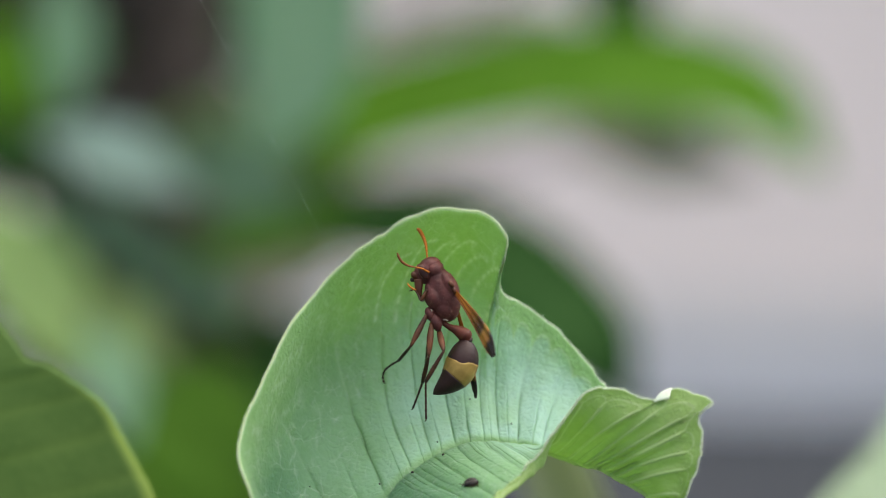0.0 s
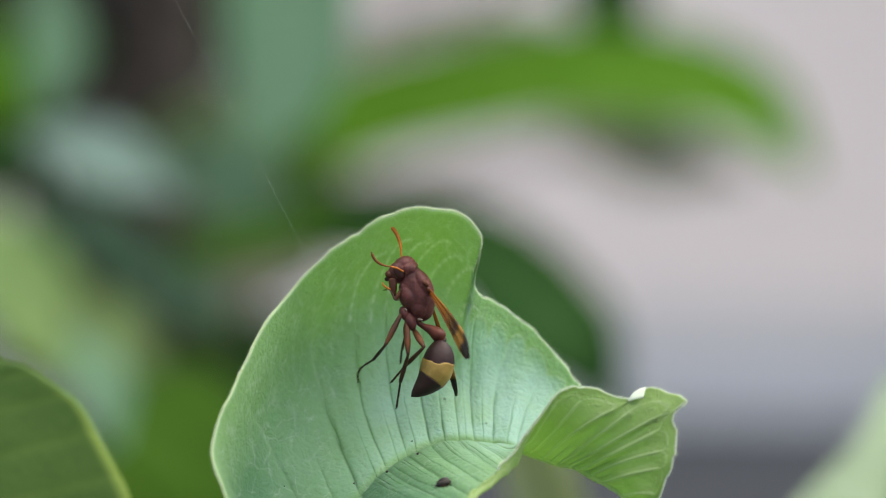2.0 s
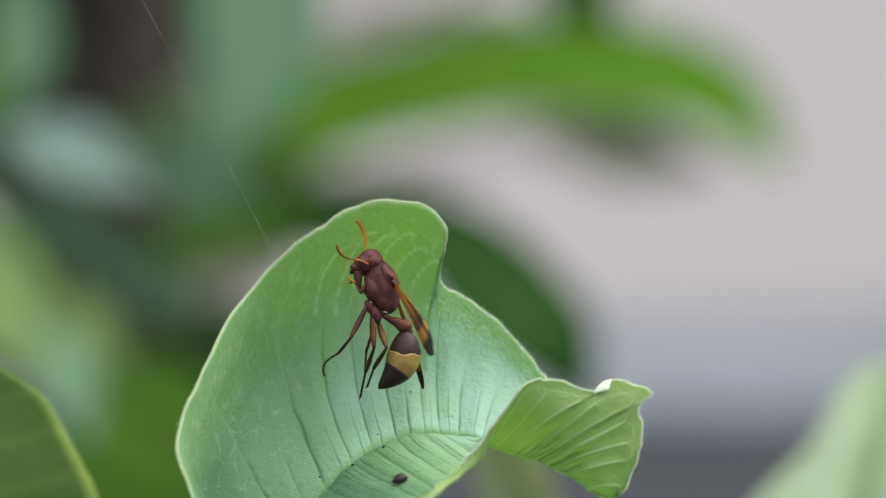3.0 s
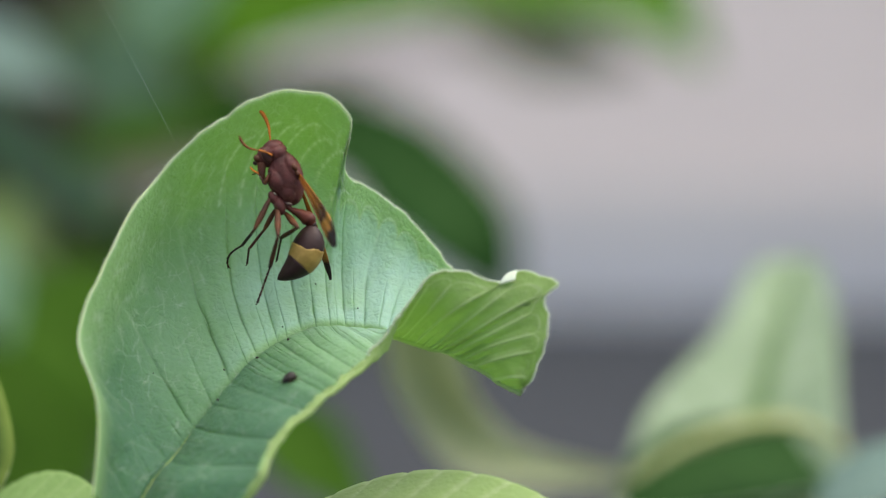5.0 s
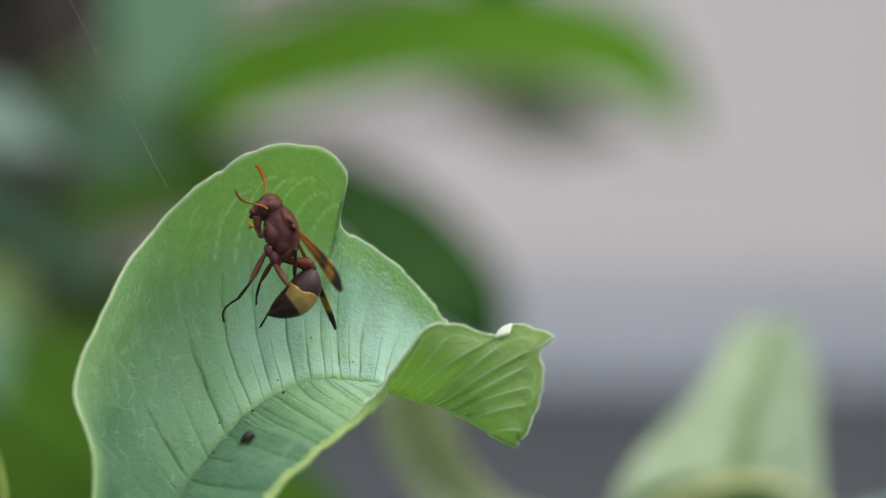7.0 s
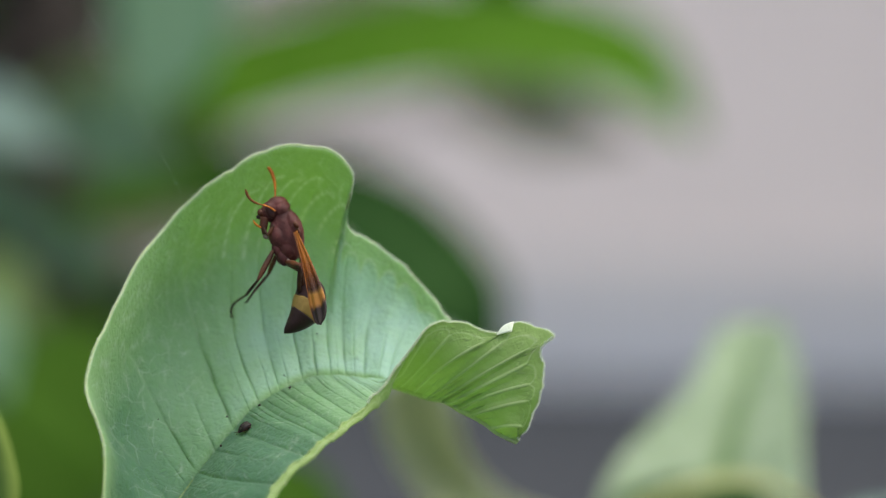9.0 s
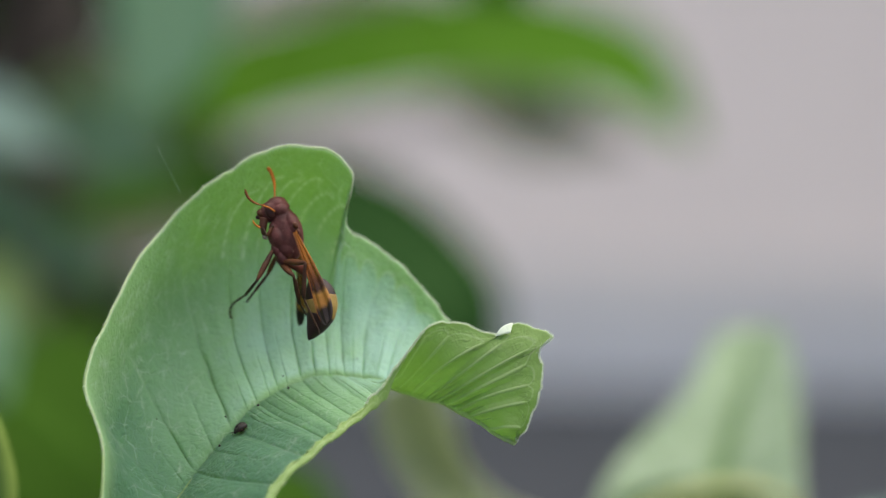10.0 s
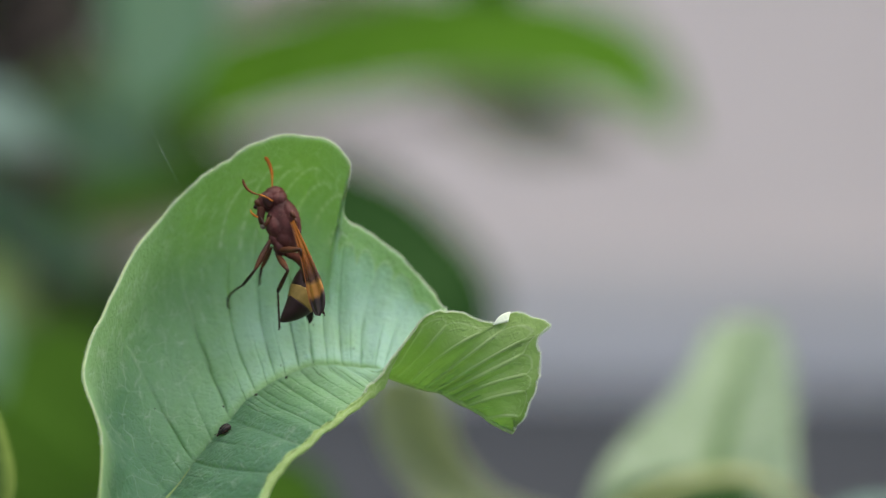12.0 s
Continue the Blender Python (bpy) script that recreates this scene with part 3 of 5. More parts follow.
def plain_leaf(parent, base, tip, width, facing, sag, fold, materials, name="leaf", wave=0.0, label="", point=0.62):
    """A broad oval leaf from base to tip (places in the leaning frame, metres). facing: the way its top looks; sag: metres by which its middle rises above the straight line."""
    base_at = base
    base, tip, facing = (np.array(p, float) for p in (base, tip, facing))
    n, k = 60, 25
    s = np.linspace(0, 1, n)[:, None]
    along = tip - base
    length = np.linalg.norm(along)
    along = along / length
    facing = facing - along * facing.dot(along)
    facing /= np.linalg.norm(facing)
    sideways = np.cross(facing, along)
    line = base + s * (tip - base) + facing * sag * 4 * s * (1 - s)
    half = width / 2 * (np.sin(math.pi * np.clip(s, 0.01, 1) ** 0.85) ** point) * (1 - 0.1 * s)
    v = np.linspace(-1, 1, k)[None, :]
    grid = line[:, None, :] + sideways * (half * v)[..., None] + facing * (half * np.abs(v) * fold)[..., None]
    grid = grid + facing * (wave * np.sin(s * 9) * v ** 2 * np.sign(v))[..., None]
    u = s * 9
    vein = np.exp(-(np.abs((u - 0.8 * np.abs(v) + 0.5) % 1 - 0.5) / 0.07) ** 2)
    mid = np.exp(-(v / 0.06) ** 2) * np.ones_like(s)
    grid = grid - facing * (0.0005 * mid + 0.0003 * vein)[..., None]
    pts = grid.reshape(-1, 3)
    m = np.array(VIEW)
    grid = (pts @ m[:3, :3].T + m[:3, 3]).reshape(n, k, 3)
    ob = new(name, sheet_mesh(name, grid, np.maximum(0.6 * vein, mid), 0.0005, materials))
    ob.parent = parent
    twig(parent, base_at, "near" if parent.name.startswith("milkweed") else "back")
    return tagged(ob, label)


def curved_leaf(parent, line, facing, left, right, materials, cup=0.1, rim=0.0, stripe=0.4, groove=0.1, name="leaf", label=""):
    """A leaf along a bent midrib (places in the leaning frame, metres) with its own half widths to the left and the right of it."""
    n, k = 80, 25
    mid_line = glide(line, n)
    along = np.gradient(mid_line, axis=0)
    along /= np.linalg.norm(along, axis=1, keepdims=True)
    face = np.array(facing, float) - along * (along @ np.array(facing, float))[:, None]
    face /= np.linalg.norm(face, axis=1, keepdims=True)
    sideways = np.cross(face, along)
    s = np.linspace(0, 1, n)[:, None]
    v = np.linspace(-1, 1, k)[None, :]
    spread = np.where(v > 0, np.abs(glide([[w] for w in left], n)), np.abs(glide([[w] for w in right], n)))
    grid = mid_line[:, None, :] + sideways[:, None, :] * (spread * v)[..., None] + face[:, None, :] * (spread * np.abs(v) ** 1.4 * cup)[..., None]
    vein = np.exp(-(np.abs((s * 9 - 0.8 * np.abs(v) + 0.5) % 1 - 0.5) / 0.09) ** 2)
    mid = np.exp(-(v / groove) ** 2) * np.ones_like(s)
    grid = grid - face[:, None, :] * (0.0005 * mid + 0.0003 * vein)[..., None]
    m = np.array(VIEW)
    grid = (grid.reshape(-1, 3) @ m[:3, :3].T + m[:3, 3]).reshape(n, k, 3)
    edge = rim * np.clip((np.abs(v) - 0.95) / 0.05, 0, 1) * np.clip(2.6 - s * 4, 0, 1)
    ob = new(name, sheet_mesh(name, grid, np.maximum.reduce([stripe * vein, (0.3 if rim else 1.0) * mid, edge]), 0.0005, materials))
    ob.parent = parent
    twig(parent, line[0], "near" if parent.name.startswith("milkweed") else "back")
    return tagged(ob, label)


def stalk(parent, points, radii, material, name="stalk"):
    world_points = [tuple(spot(*p)) for p in points]
    return part(name, sweep(world_points, radii, rings=24, sides=10, scale=1.0, across=(0.3, 1, 0.2)), material, parent)


near_shrub = tagged(empty("milkweed_shrub"), "pale green shrub with broad felted leaves near the lens", "shrub")
DEEP_SHADE = (LEAF_DEEP_SHADE, LEAF_DEEP_SHADE, LEAF_PALE)
FRESH = (LEAF_FRESH, LEAF_FRESH, LEAF_FRESH)
BLUISH = (LEAF_BLUISH, LEAF_BLUISH, LEAF_BLUISH)
GREY = (LEAF_GREY, LEAF_GREY, LEAF_GREY)
MIST = (LEAF_MIST, LEAF_MIST, LEAF_MIST)
HAZY = (LEAF_HAZY, LEAF_HAZY, LEAF_HAZY)
LIME = (LEAF_LIME, LEAF_LIME, LEAF_LIME)
SMUDGE = (LEAF_SMUDGE, LEAF_SMUDGE, LEAF_SMUDGE)
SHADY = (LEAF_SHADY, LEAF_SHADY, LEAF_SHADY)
SIDE = (LEAF_SIDE, LEAF_SIDE, LEAF_SIDE)
GRASSY = (LEAF_GRASSY, LEAF_GRASSY, LEAF_GRASSY)
# the upright leaf behind to the right, the cupped one at its foot, and the pale one below the big leaf
side_leaf = curved_leaf(near_shrub, [(0.0658, 0.83, -0.0675), (0.0677, 0.83, -0.0545), (0.0712, 0.84, -0.042), (0.0747, 0.85, -0.0318), (0.0787, 0.86, -0.0214), (0.0818, 0.87, -0.0135), (0.0839, 0.875, -0.0088), (0.0852, 0.88, -0.0057)], (-0.25, -1, 0.05), [0.0261, 0.0241, 0.019, 0.0134, 0.0107, 0.0094, 0.0054, 0.0007], [0.0274, 0.0241, 0.0201, 0.0171, 0.0131, 0.0091, 0.0059, 0.0007], SIDE, cup=0.55, groove=0.16)
# near-black green gives the cup its shaded hollow
cup_leaf = plain_leaf(near_shrub, (0.0386, 0.8054, -0.0604), (0.0967, 0.8272, -0.0556), 0.037, (0, -0.55, 1), 0.0076, 0.1, (LEAF_DEEP_SHADE, LEAF_DEEP_SHADE, LEAF_PALE))
cup_edge = stalk(near_shrub, [(0.0381, 0.7946, -0.0546), (0.0518, 0.7946, -0.0466), (0.0654, 0.7946, -0.0419), (0.0779, 0.7946, -0.0419), (0.0915, 0.8054, -0.0497)], [0.0007, 0.0014, 0.0017, 0.0014, 0.0007], YELLOWISH, "leaf_edge")
plain_leaf(near_shrub, (0.079, 0.77, -0.0585), (0.112, 0.77, -0.0482), 0.024, (0, -0.5, 1), 0.003, 0.1, (LEAF_HAZY, LEAF_HAZY, LEAF_PALE))
curved_leaf(near_shrub, [(0.0453, 0.86, -0.0581), (0.0197, 0.86, -0.0551), (0.0062, 0.86, -0.05), (-0.0021, 0.85, -0.0398), (-0.0055, 0.84, -0.0288), (-0.0068, 0.83, -0.0194)], (-0.15, -1, 0.3), [0.0011, 0.0053, 0.008, 0.0075, 0.0088, 0.0073], [0.0011, 0.0043, 0.0073, 0.0083, 0.0096, 0.0083], (LEAF_WHITE,) * 3, cup=0.3, stripe=0.1, groove=0.2)

plain_leaf(near_shrub, (-0.0302, 0.53, -0.0472), (0.0181, 0.51, -0.0415), 0.03, (0.05, -0.4, 1), 0.004, 0.1, (LEAF_BACK, LEAF_BACK, FUZZ))
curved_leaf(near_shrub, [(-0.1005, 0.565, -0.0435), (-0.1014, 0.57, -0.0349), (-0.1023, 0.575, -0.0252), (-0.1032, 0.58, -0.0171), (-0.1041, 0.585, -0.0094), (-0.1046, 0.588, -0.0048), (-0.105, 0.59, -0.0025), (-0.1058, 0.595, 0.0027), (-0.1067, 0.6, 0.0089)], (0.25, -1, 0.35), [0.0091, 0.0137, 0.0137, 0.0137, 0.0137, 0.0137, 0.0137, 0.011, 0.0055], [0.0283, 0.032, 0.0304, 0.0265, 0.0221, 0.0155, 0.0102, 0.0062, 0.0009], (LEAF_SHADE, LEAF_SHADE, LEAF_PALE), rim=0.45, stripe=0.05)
plain_leaf(near_shrub, (-0.079, 0.56, -0.0492), (-0.0512, 0.55, -0.0446), 0.03, (0.05, -0.4, 1), 0.004, 0.1, (LEAF_LIME, LEAF_LIME, LEAF_PALE))
stalk(near_shrub, [(-0.0484, 0.52, -0.0455), (-0.0424, 0.56, -0.0929), (-0.0392, 0.62, -0.2096), (0.0, 0.7, -0.62), (0.0, 0.78, -0.815)], [0.002, 0.003, 0.006, 0.009, 0.012], STALK)

back_shrub = tagged(empty("background_shrub"), "broad-leaved green shrub behind, far out of focus", "shrub")
# the bright arching leaf, and grey leaves added for the dim smudges under and above it
curved_leaf(back_shrub, [(-0.2028, 2.1, 0.0778), (-0.1501, 2.1, 0.1107), (-0.104, 2.1, 0.1299), (-0.0475, 2.08, 0.1422), (0.0176, 2.06, 0.151), (0.0718, 2.04, 0.1467), (0.1123, 2.02, 0.1313), (0.1458, 2.0, 0.0941)], (0.0, -0.85, 0.5), [0.0071, 0.0313, 0.0384, 0.0398, 0.0384, 0.0348, 0.0256, 0.0028], [0.0064, 0.0256, 0.0298, 0.0291, 0.0284, 0.0277, 0.022, 0.0028], FRESH)
curved_leaf(back_shrub, [(0.0049, 2.7, 0.1585), (0.0728, 2.7, 0.1433), (0.149, 2.7, 0.1277)], (0, -1, 0.25), [0.0106, 0.0279, 0.0051], [0.0106, 0.0296, 0.0051], SMUDGE)
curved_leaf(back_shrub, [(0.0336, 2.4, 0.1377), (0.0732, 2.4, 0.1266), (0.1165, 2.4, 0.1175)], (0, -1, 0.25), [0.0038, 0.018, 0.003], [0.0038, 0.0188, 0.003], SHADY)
curved_leaf(back_shrub, [(0.0061, 1.9, 0.2069), (0.0301, 1.9, 0.186), (0.0482, 1.9, 0.1667)], (0, -1, 0.25), [0.003, 0.0223, 0.0024], [0.003, 0.0223, 0.0024], DEEP_SHADE)
curved_leaf(back_shrub, [(-0.2765, 2.9, 0.1132), (-0.176, 2.9, 0.1208), (-0.0575, 2.9, 0.1253)], (0, -1, 0.25), [0.0068, 0.0118, 0.0036], [0.0068, 0.0109, 0.0036], SMUDGE)
curved_leaf(back_shrub, [(-0.1736, 3.0, 0.2596), (-0.0933, 3.0, 0.2672), (0.001, 3.0, 0.2725)], (0, -1, 0.25), [0.0056, 0.015, 0.0047], [0.0056, 0.0141, 0.0047], SMUDGE)
# the dark drooping leaf just behind the big one; a grey leaf stands in for the gap under its bow
curved_leaf(back_shrub, [(-0.1661, 1.62, 0.0377), (-0.1264, 1.6, 0.0482), (-0.09, 1.58, 0.0519), (-0.0534, 1.56, 0.0505), (-0.0224, 1.54, 0.0395), (0.0002, 1.52, 0.0201), (0.0155, 1.5, -0.0012), (0.0275, 1.5, -0.0317)], (0.1, -0.95, 0.35), [0.0027, 0.0107, 0.0144, 0.0155, 0.016, 0.0166, 0.015, 0.0013], [0.0027, 0.0107, 0.0171, 0.0214, 0.0294, 0.0348, 0.0267, 0.0013], DEEP_SHADE)
curved_leaf(back_shrub, [(-0.189, 1.8, 0.0188), (-0.155, 1.8, 0.0299), (-0.1124, 1.8, 0.0379)], (0, -1, 0.25), [0.0023, 0.0186, 0.0042], [0.0023, 0.0164, 0.0042], SMUDGE)
curved_leaf(back_shrub, [(-0.1806, 1.9, -0.0101), (-0.1567, 1.9, -0.0024), (-0.1238, 1.9, 0.0054)], (0, -1, 0.25), [0.0024, 0.0164, 0.006], [0.0024, 0.0179, 0.006], DEEP_SHADE)
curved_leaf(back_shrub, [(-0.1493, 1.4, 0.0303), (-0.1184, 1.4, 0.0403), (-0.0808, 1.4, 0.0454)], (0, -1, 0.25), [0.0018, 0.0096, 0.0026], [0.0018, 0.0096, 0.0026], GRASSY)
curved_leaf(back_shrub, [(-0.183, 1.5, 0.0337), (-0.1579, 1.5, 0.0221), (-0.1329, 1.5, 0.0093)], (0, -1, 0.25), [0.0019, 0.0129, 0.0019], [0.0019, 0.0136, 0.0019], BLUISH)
# the broad misty leaf beside the trunk, and the lower ones under it
curved_leaf(back_shrub, [(-0.1133, 1.5, 0.1872), (-0.1118, 1.5, 0.1563), (-0.1127, 1.5, 0.1278), (-0.1184, 1.5, 0.1017), (-0.1312, 1.5, 0.0756)], (0.1, -1, 0.2), [0.0094, 0.0247, 0.027, 0.0211, 0.0019], [0.0094, 0.0235, 0.0258, 0.0176, 0.0019], MIST)
curved_leaf(back_shrub, [(-0.1723, 1.6, 0.0903), (-0.1443, 1.6, 0.0703), (-0.1112, 1.6, 0.0503)], (0.1, -0.9, 0.4), [0.0025, 0.0213, 0.0025], [0.0025, 0.0213, 0.0025], BLUISH)
curved_leaf(back_shrub, [(-0.2075, 1.4, 0.0801), (-0.1763, 1.4, 0.0715), (-0.1473, 1.4, 0.0573)], (0.1, -0.8, 0.6), [0.0022, 0.0158, 0.0022], [0.0022, 0.0158, 0.0022], HAZY)
curved_leaf(back_shrub, [(-0.214, 1.5, 0.1557), (-0.2106, 1.5, 0.1225), (-0.2133, 1.5, 0.094)], (0.1, -1, 0.3), [0.0047, 0.0136, 0.0019], [0.0047, 0.0122, 0.0019], MIST)
curved_leaf(back_shrub, [(-0.2636, 1.55, 0.136), (-0.2437, 1.55, 0.114), (-0.2336, 1.55, 0.0895)], (0.1, -1, 0.4), [0.0049, 0.0182, 0.0024], [0.0049, 0.0182, 0.0024], FRESH)
# dark leaf put in place of the unlit gap between the leaves
curved_leaf(back_shrub, [(-0.2573, 1.5, 0.0865), (-0.2334, 1.5, 0.076), (-0.2118, 1.5, 0.0631)], (0, -1, 0.25), [0.0047, 0.0117, 0.0023], [0.0047, 0.0117, 0.0023], DEEP_SHADE)
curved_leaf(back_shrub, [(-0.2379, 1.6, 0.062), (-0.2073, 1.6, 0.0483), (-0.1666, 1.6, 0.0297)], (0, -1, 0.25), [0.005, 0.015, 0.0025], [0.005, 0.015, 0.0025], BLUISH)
curved_leaf(back_shrub, [(-0.2026, 2.15, 0.2699), (-0.1952, 2.15, 0.2155), (-0.2014, 2.15, 0.1543)], (0, -1, 0.25), [0.0067, 0.0269, 0.0034], [0.0067, 0.0269, 0.0034], DEEP_SHADE)
curved_leaf(back_shrub, [(-0.2672, 2.15, 0.2695), (-0.2734, 2.15, 0.2082), (-0.2693, 2.15, 0.147)], (0, -1, 0.25), [0.0067, 0.0269, 0.0034], [0.0067, 0.0269, 0.0034], DEEP_SHADE)
# the lighter leaves low on that side
curved_leaf(back_shrub, [(-0.251, 1.45, 0.0539), (-0.2278, 1.45, 0.0357), (-0.2115, 1.45, 0.0153), (-0.1929, 1.45, -0.0052), (-0.1742, 1.45, -0.0302)], (0.3, -0.8, 0.6), [0.0057, 0.0193, 0.0227, 0.0159, 0.0018], [0.0057, 0.0193, 0.0227, 0.0182, 0.0018], LIME)
curved_leaf(back_shrub, [(-0.1633, 1.2, 0.0038), (-0.1526, 1.2, -0.0141), (-0.1467, 1.2, -0.0359)], (0.2, -0.8, 0.6), [0.0015, 0.0103, 0.0015], [0.0015, 0.0103, 0.0015], MIST)
curved_leaf(back_shrub, [(-0.189, 1.4, 0.0172), (-0.1711, 1.4, 0.0041), (-0.1554, 1.4, -0.0135)], (0.2, -0.8, 0.6), [0.0022, 0.0132, 0.0022], [0.0022, 0.0132, 0.0022], GREY)
curved_leaf(back_shrub, [(-0.1676, 1.3, -0.0187), (-0.1407, 1.3, -0.0368), (-0.1137, 1.3, -0.0652)], (0.1, -0.8, 0.5), [0.0031, 0.0173, 0.0031], [0.0031, 0.0183, 0.0031], GRASSY)
curved_leaf(back_shrub, [(-0.1665, 1.4, -0.0114), (-0.1376, 1.4, -0.0243), (-0.1153, 1.4, -0.044)], (0.1, -0.8, 0.5), [0.0022, 0.0143, 0.0022], [0.0022, 0.0143, 0.0022], GRASSY)
curved_leaf(back_shrub, [(-0.0237, 1.05, -0.0804), (-0.0434, 1.05, -0.0607), (-0.0582, 1.05, -0.0492)], (0.1, -0.8, 0.5), [0.0033, 0.0132, 0.0016], [0.0033, 0.0132, 0.0016], GRASSY)
curved_leaf(back_shrub, [(-0.1911, 1.35, -0.0336), (-0.1552, 1.35, -0.0632), (-0.1277, 1.35, -0.097)], (0.1, -0.8, 0.5), [0.0032, 0.0201, 0.0032], [0.0032, 0.0201, 0.0032], GRASSY)
curved_leaf(back_shrub, [(-0.2218, 1.5, -0.089), (-0.1795, 1.5, -0.0984), (-0.1466, 1.5, -0.1219)], (0.1, -0.8, 0.5), [0.0035, 0.0176, 0.0035], [0.0035, 0.0176, 0.0035], GRASSY)
stalk(back_shrub, [(-0.2126, 1.95, 0.42), (-0.2126, 1.92, 0.14), (-0.2126, 1.9, -0.1222), (-0.22, 1.88, -0.45), (-0.22, 1.86, -0.645)], [0.03, 0.03, 0.031, 0.034, 0.038], BARK, "trunk")
rng = np.random.default_rng(3)
for k in range(90):
    px, pz = rng.uniform(-0.62, -0.13), rng.uniform(-0.4, 0.34)
    y = rng.uniform(1.78, 2.2)
    way = rng.uniform(-1, 1, 3)
    base = np.array((px - 0.04, y, pz))
    tip = base + 0.15 * np.array((way[0], 0.3 * way[1], 0.6 * way[2] - 0.3)) / max(np.linalg.norm(way), 0.3)
    plain_leaf(back_shrub, base, tip, rng.uniform(0.07, 0.11), (0.2 * way[1], -0.8, 0.5), 0.008, 0.1, (DEEP_SHADE, BLUISH, GRASSY, DEEP_SHADE, FRESH, GREY, GRASSY)[k % 7])

# ---- strand of spider silk from the leaf's edge ----
strand = [spot(*p) for p in ((-0.0408, 0.533, 0.0142), (-0.0503, 0.534, 0.0323), (-0.0597, 0.536, 0.0499), (-0.0752, 0.54, 0.077))]
silk = part("spider_silk", sweep([tuple(p) for p in strand], [0.0000024] * 4, rings=30, sides=6, scale=1.0, across=(0.3, 1, 0.2)), SILK)
tagged(silk, "single thin white strand of spider silk tied to the leaf edge", "spider silk")

# ---- the wasp ----
WASP_POSE = VIEW @ Matrix.Translation((-0.0243, 0.531, 0.0088))
wasp = tagged(empty("wasp", WASP_POSE), "red-brown potter wasp with a yellow-banded abdomen, perched on the curled leaf", "wasp")


def bead(centre, radii, turn=0.0, tilt=0.0, bm=None, rings=14, sides=20):
    """An ellipsoid in wasp millimetres: radii along its length, across the view and in depth; turn: degrees in the plane of the body."""
    bm = bm or bmesh.new()
    m = Matrix.Translation(Vector(centre) * 0.001) @ pose(0, 0, 0, tilt, turn, 0)
    made = bmesh.ops.create_uvsphere(bm, u_segments=sides, v_segments=rings, radius=0.001)
    for v in made["verts"]:
        v.co = m @ Vector((v.co.x * radii[0], v.co.y * radii[2], v.co.z * radii[1]))
    return bm


def fused(ob, voxel=0.00011, rounds=5):
    """Melts the swellings of a body piece into one skin with soft seams."""
    r = ob.modifiers.new("melt", "REMESH")
    r.mode, r.voxel_size, r.use_smooth_shade = "VOXEL", voxel, True
    s = ob.modifiers.new("soften", "SMOOTH")
    s.factor, s.iterations = 0.5, rounds
    return ob


def down(ob, count):
    """Short golden hairs all over a body piece."""
    shape = ob.evaluated_get(bpy.context.evaluated_depsgraph_get()).to_mesh()
    spots = np.array([v.co for v in shape.vertices])
    ways = np.array([v.normal for v in shape.vertices])
    r = np.random.default_rng(11)
    verts, faces = [], []
    for i in r.integers(0, len(spots), count):
        p, n = spots[i] * 1000, ways[i] + r.normal(0, 0.35, 3) + np.array((0.15, 0, -0.35))
        n = n / np.linalg.norm(n)
        a = np.cross(n, r.normal(0, 1, 3))
        a = a / np.linalg.norm(a) * 0.011
        b = np.cross(n, a)
        k = len(verts)
        verts += [p + a, p - a * 0.5 + b, p - a * 0.5 - b, p + n * r.uniform(0.1, 0.28)]
        faces += [(k, k + 1, k + 3), (k + 1, k + 2, k + 3), (k + 2, k, k + 3)]
    me = bpy.data.meshes.new("fine_hair")
    me.from_pydata((np.array(verts) * 0.001).tolist(), [], faces)
    me.materials.append(GOLD_HAIR)
    hair = new("fine_hair", me)
    hair.parent = ob
    return tagged(hair, "short golden hair", kind="stuff")


def body():
    # middle body: collar, shield, flanks and rear slope, swollen into each other
    bm = sweep([(-1.5, 0, 3.66), (-0.91, 0, 2.66), (-0.08, 0, 0.58), (0.58, 0, -1.41), (0.91, 0, -2.91), (0.5, 0, -4.07)], [1.0, 1.75, 2.4, 2.35, 1.6, 0.6], rings=26, sides=28, squash=0.95)
    sweep([(-2.08, 0, 3.16), (-1.25, 0, 3.49), (-0.17, 0, 3.16)], [1.35, 1.6, 1.2], rings=12, sides=20, squash=1.25, bm=bm)
    for place_at, size, turn in (
        ((-0.96, -0.8, -0.68), (2.1, 1.6, 1.6), 62), ((0.36, -0.7, -2.09), (1.75, 1.5, 1.5), 70), ((1.1, -0.5, 1.24), (2.5, 1.2, 1.9), 62),
        ((-0.29, -0.9, 1.4), (1.5, 1.2, 1.2), 40), ((1.43, -0.4, -0.84), (1.2, 1.0, 1.5), 62), ((-0.32, -0.2, -3.74), (1.1, 0.85, 1.1), 70), ((-1.79, -0.8, 0.73), (0.9, 0.8, 0.9), 70),
    ):
        bead(place_at, size, turn, bm=bm)
    thorax = fused(part("thorax", bm, CHITIN, wasp), rounds=7)
    down(thorax, 1800)
    part("wing_cover", bead((1.44, -2.5, 1.37), (0.6, 0.4, 0.45), 50), RUST, thorax)
    part("shoulder_plate", bead((1.74, -1.9, 0.55), (0.7, 0.35, 0.6), 62), RUST, thorax)
    part("membrane", bead((0.6, -1.25, -3.95), (0.42, 0.14, 0.25), 10), IVORY, thorax)
    return thorax


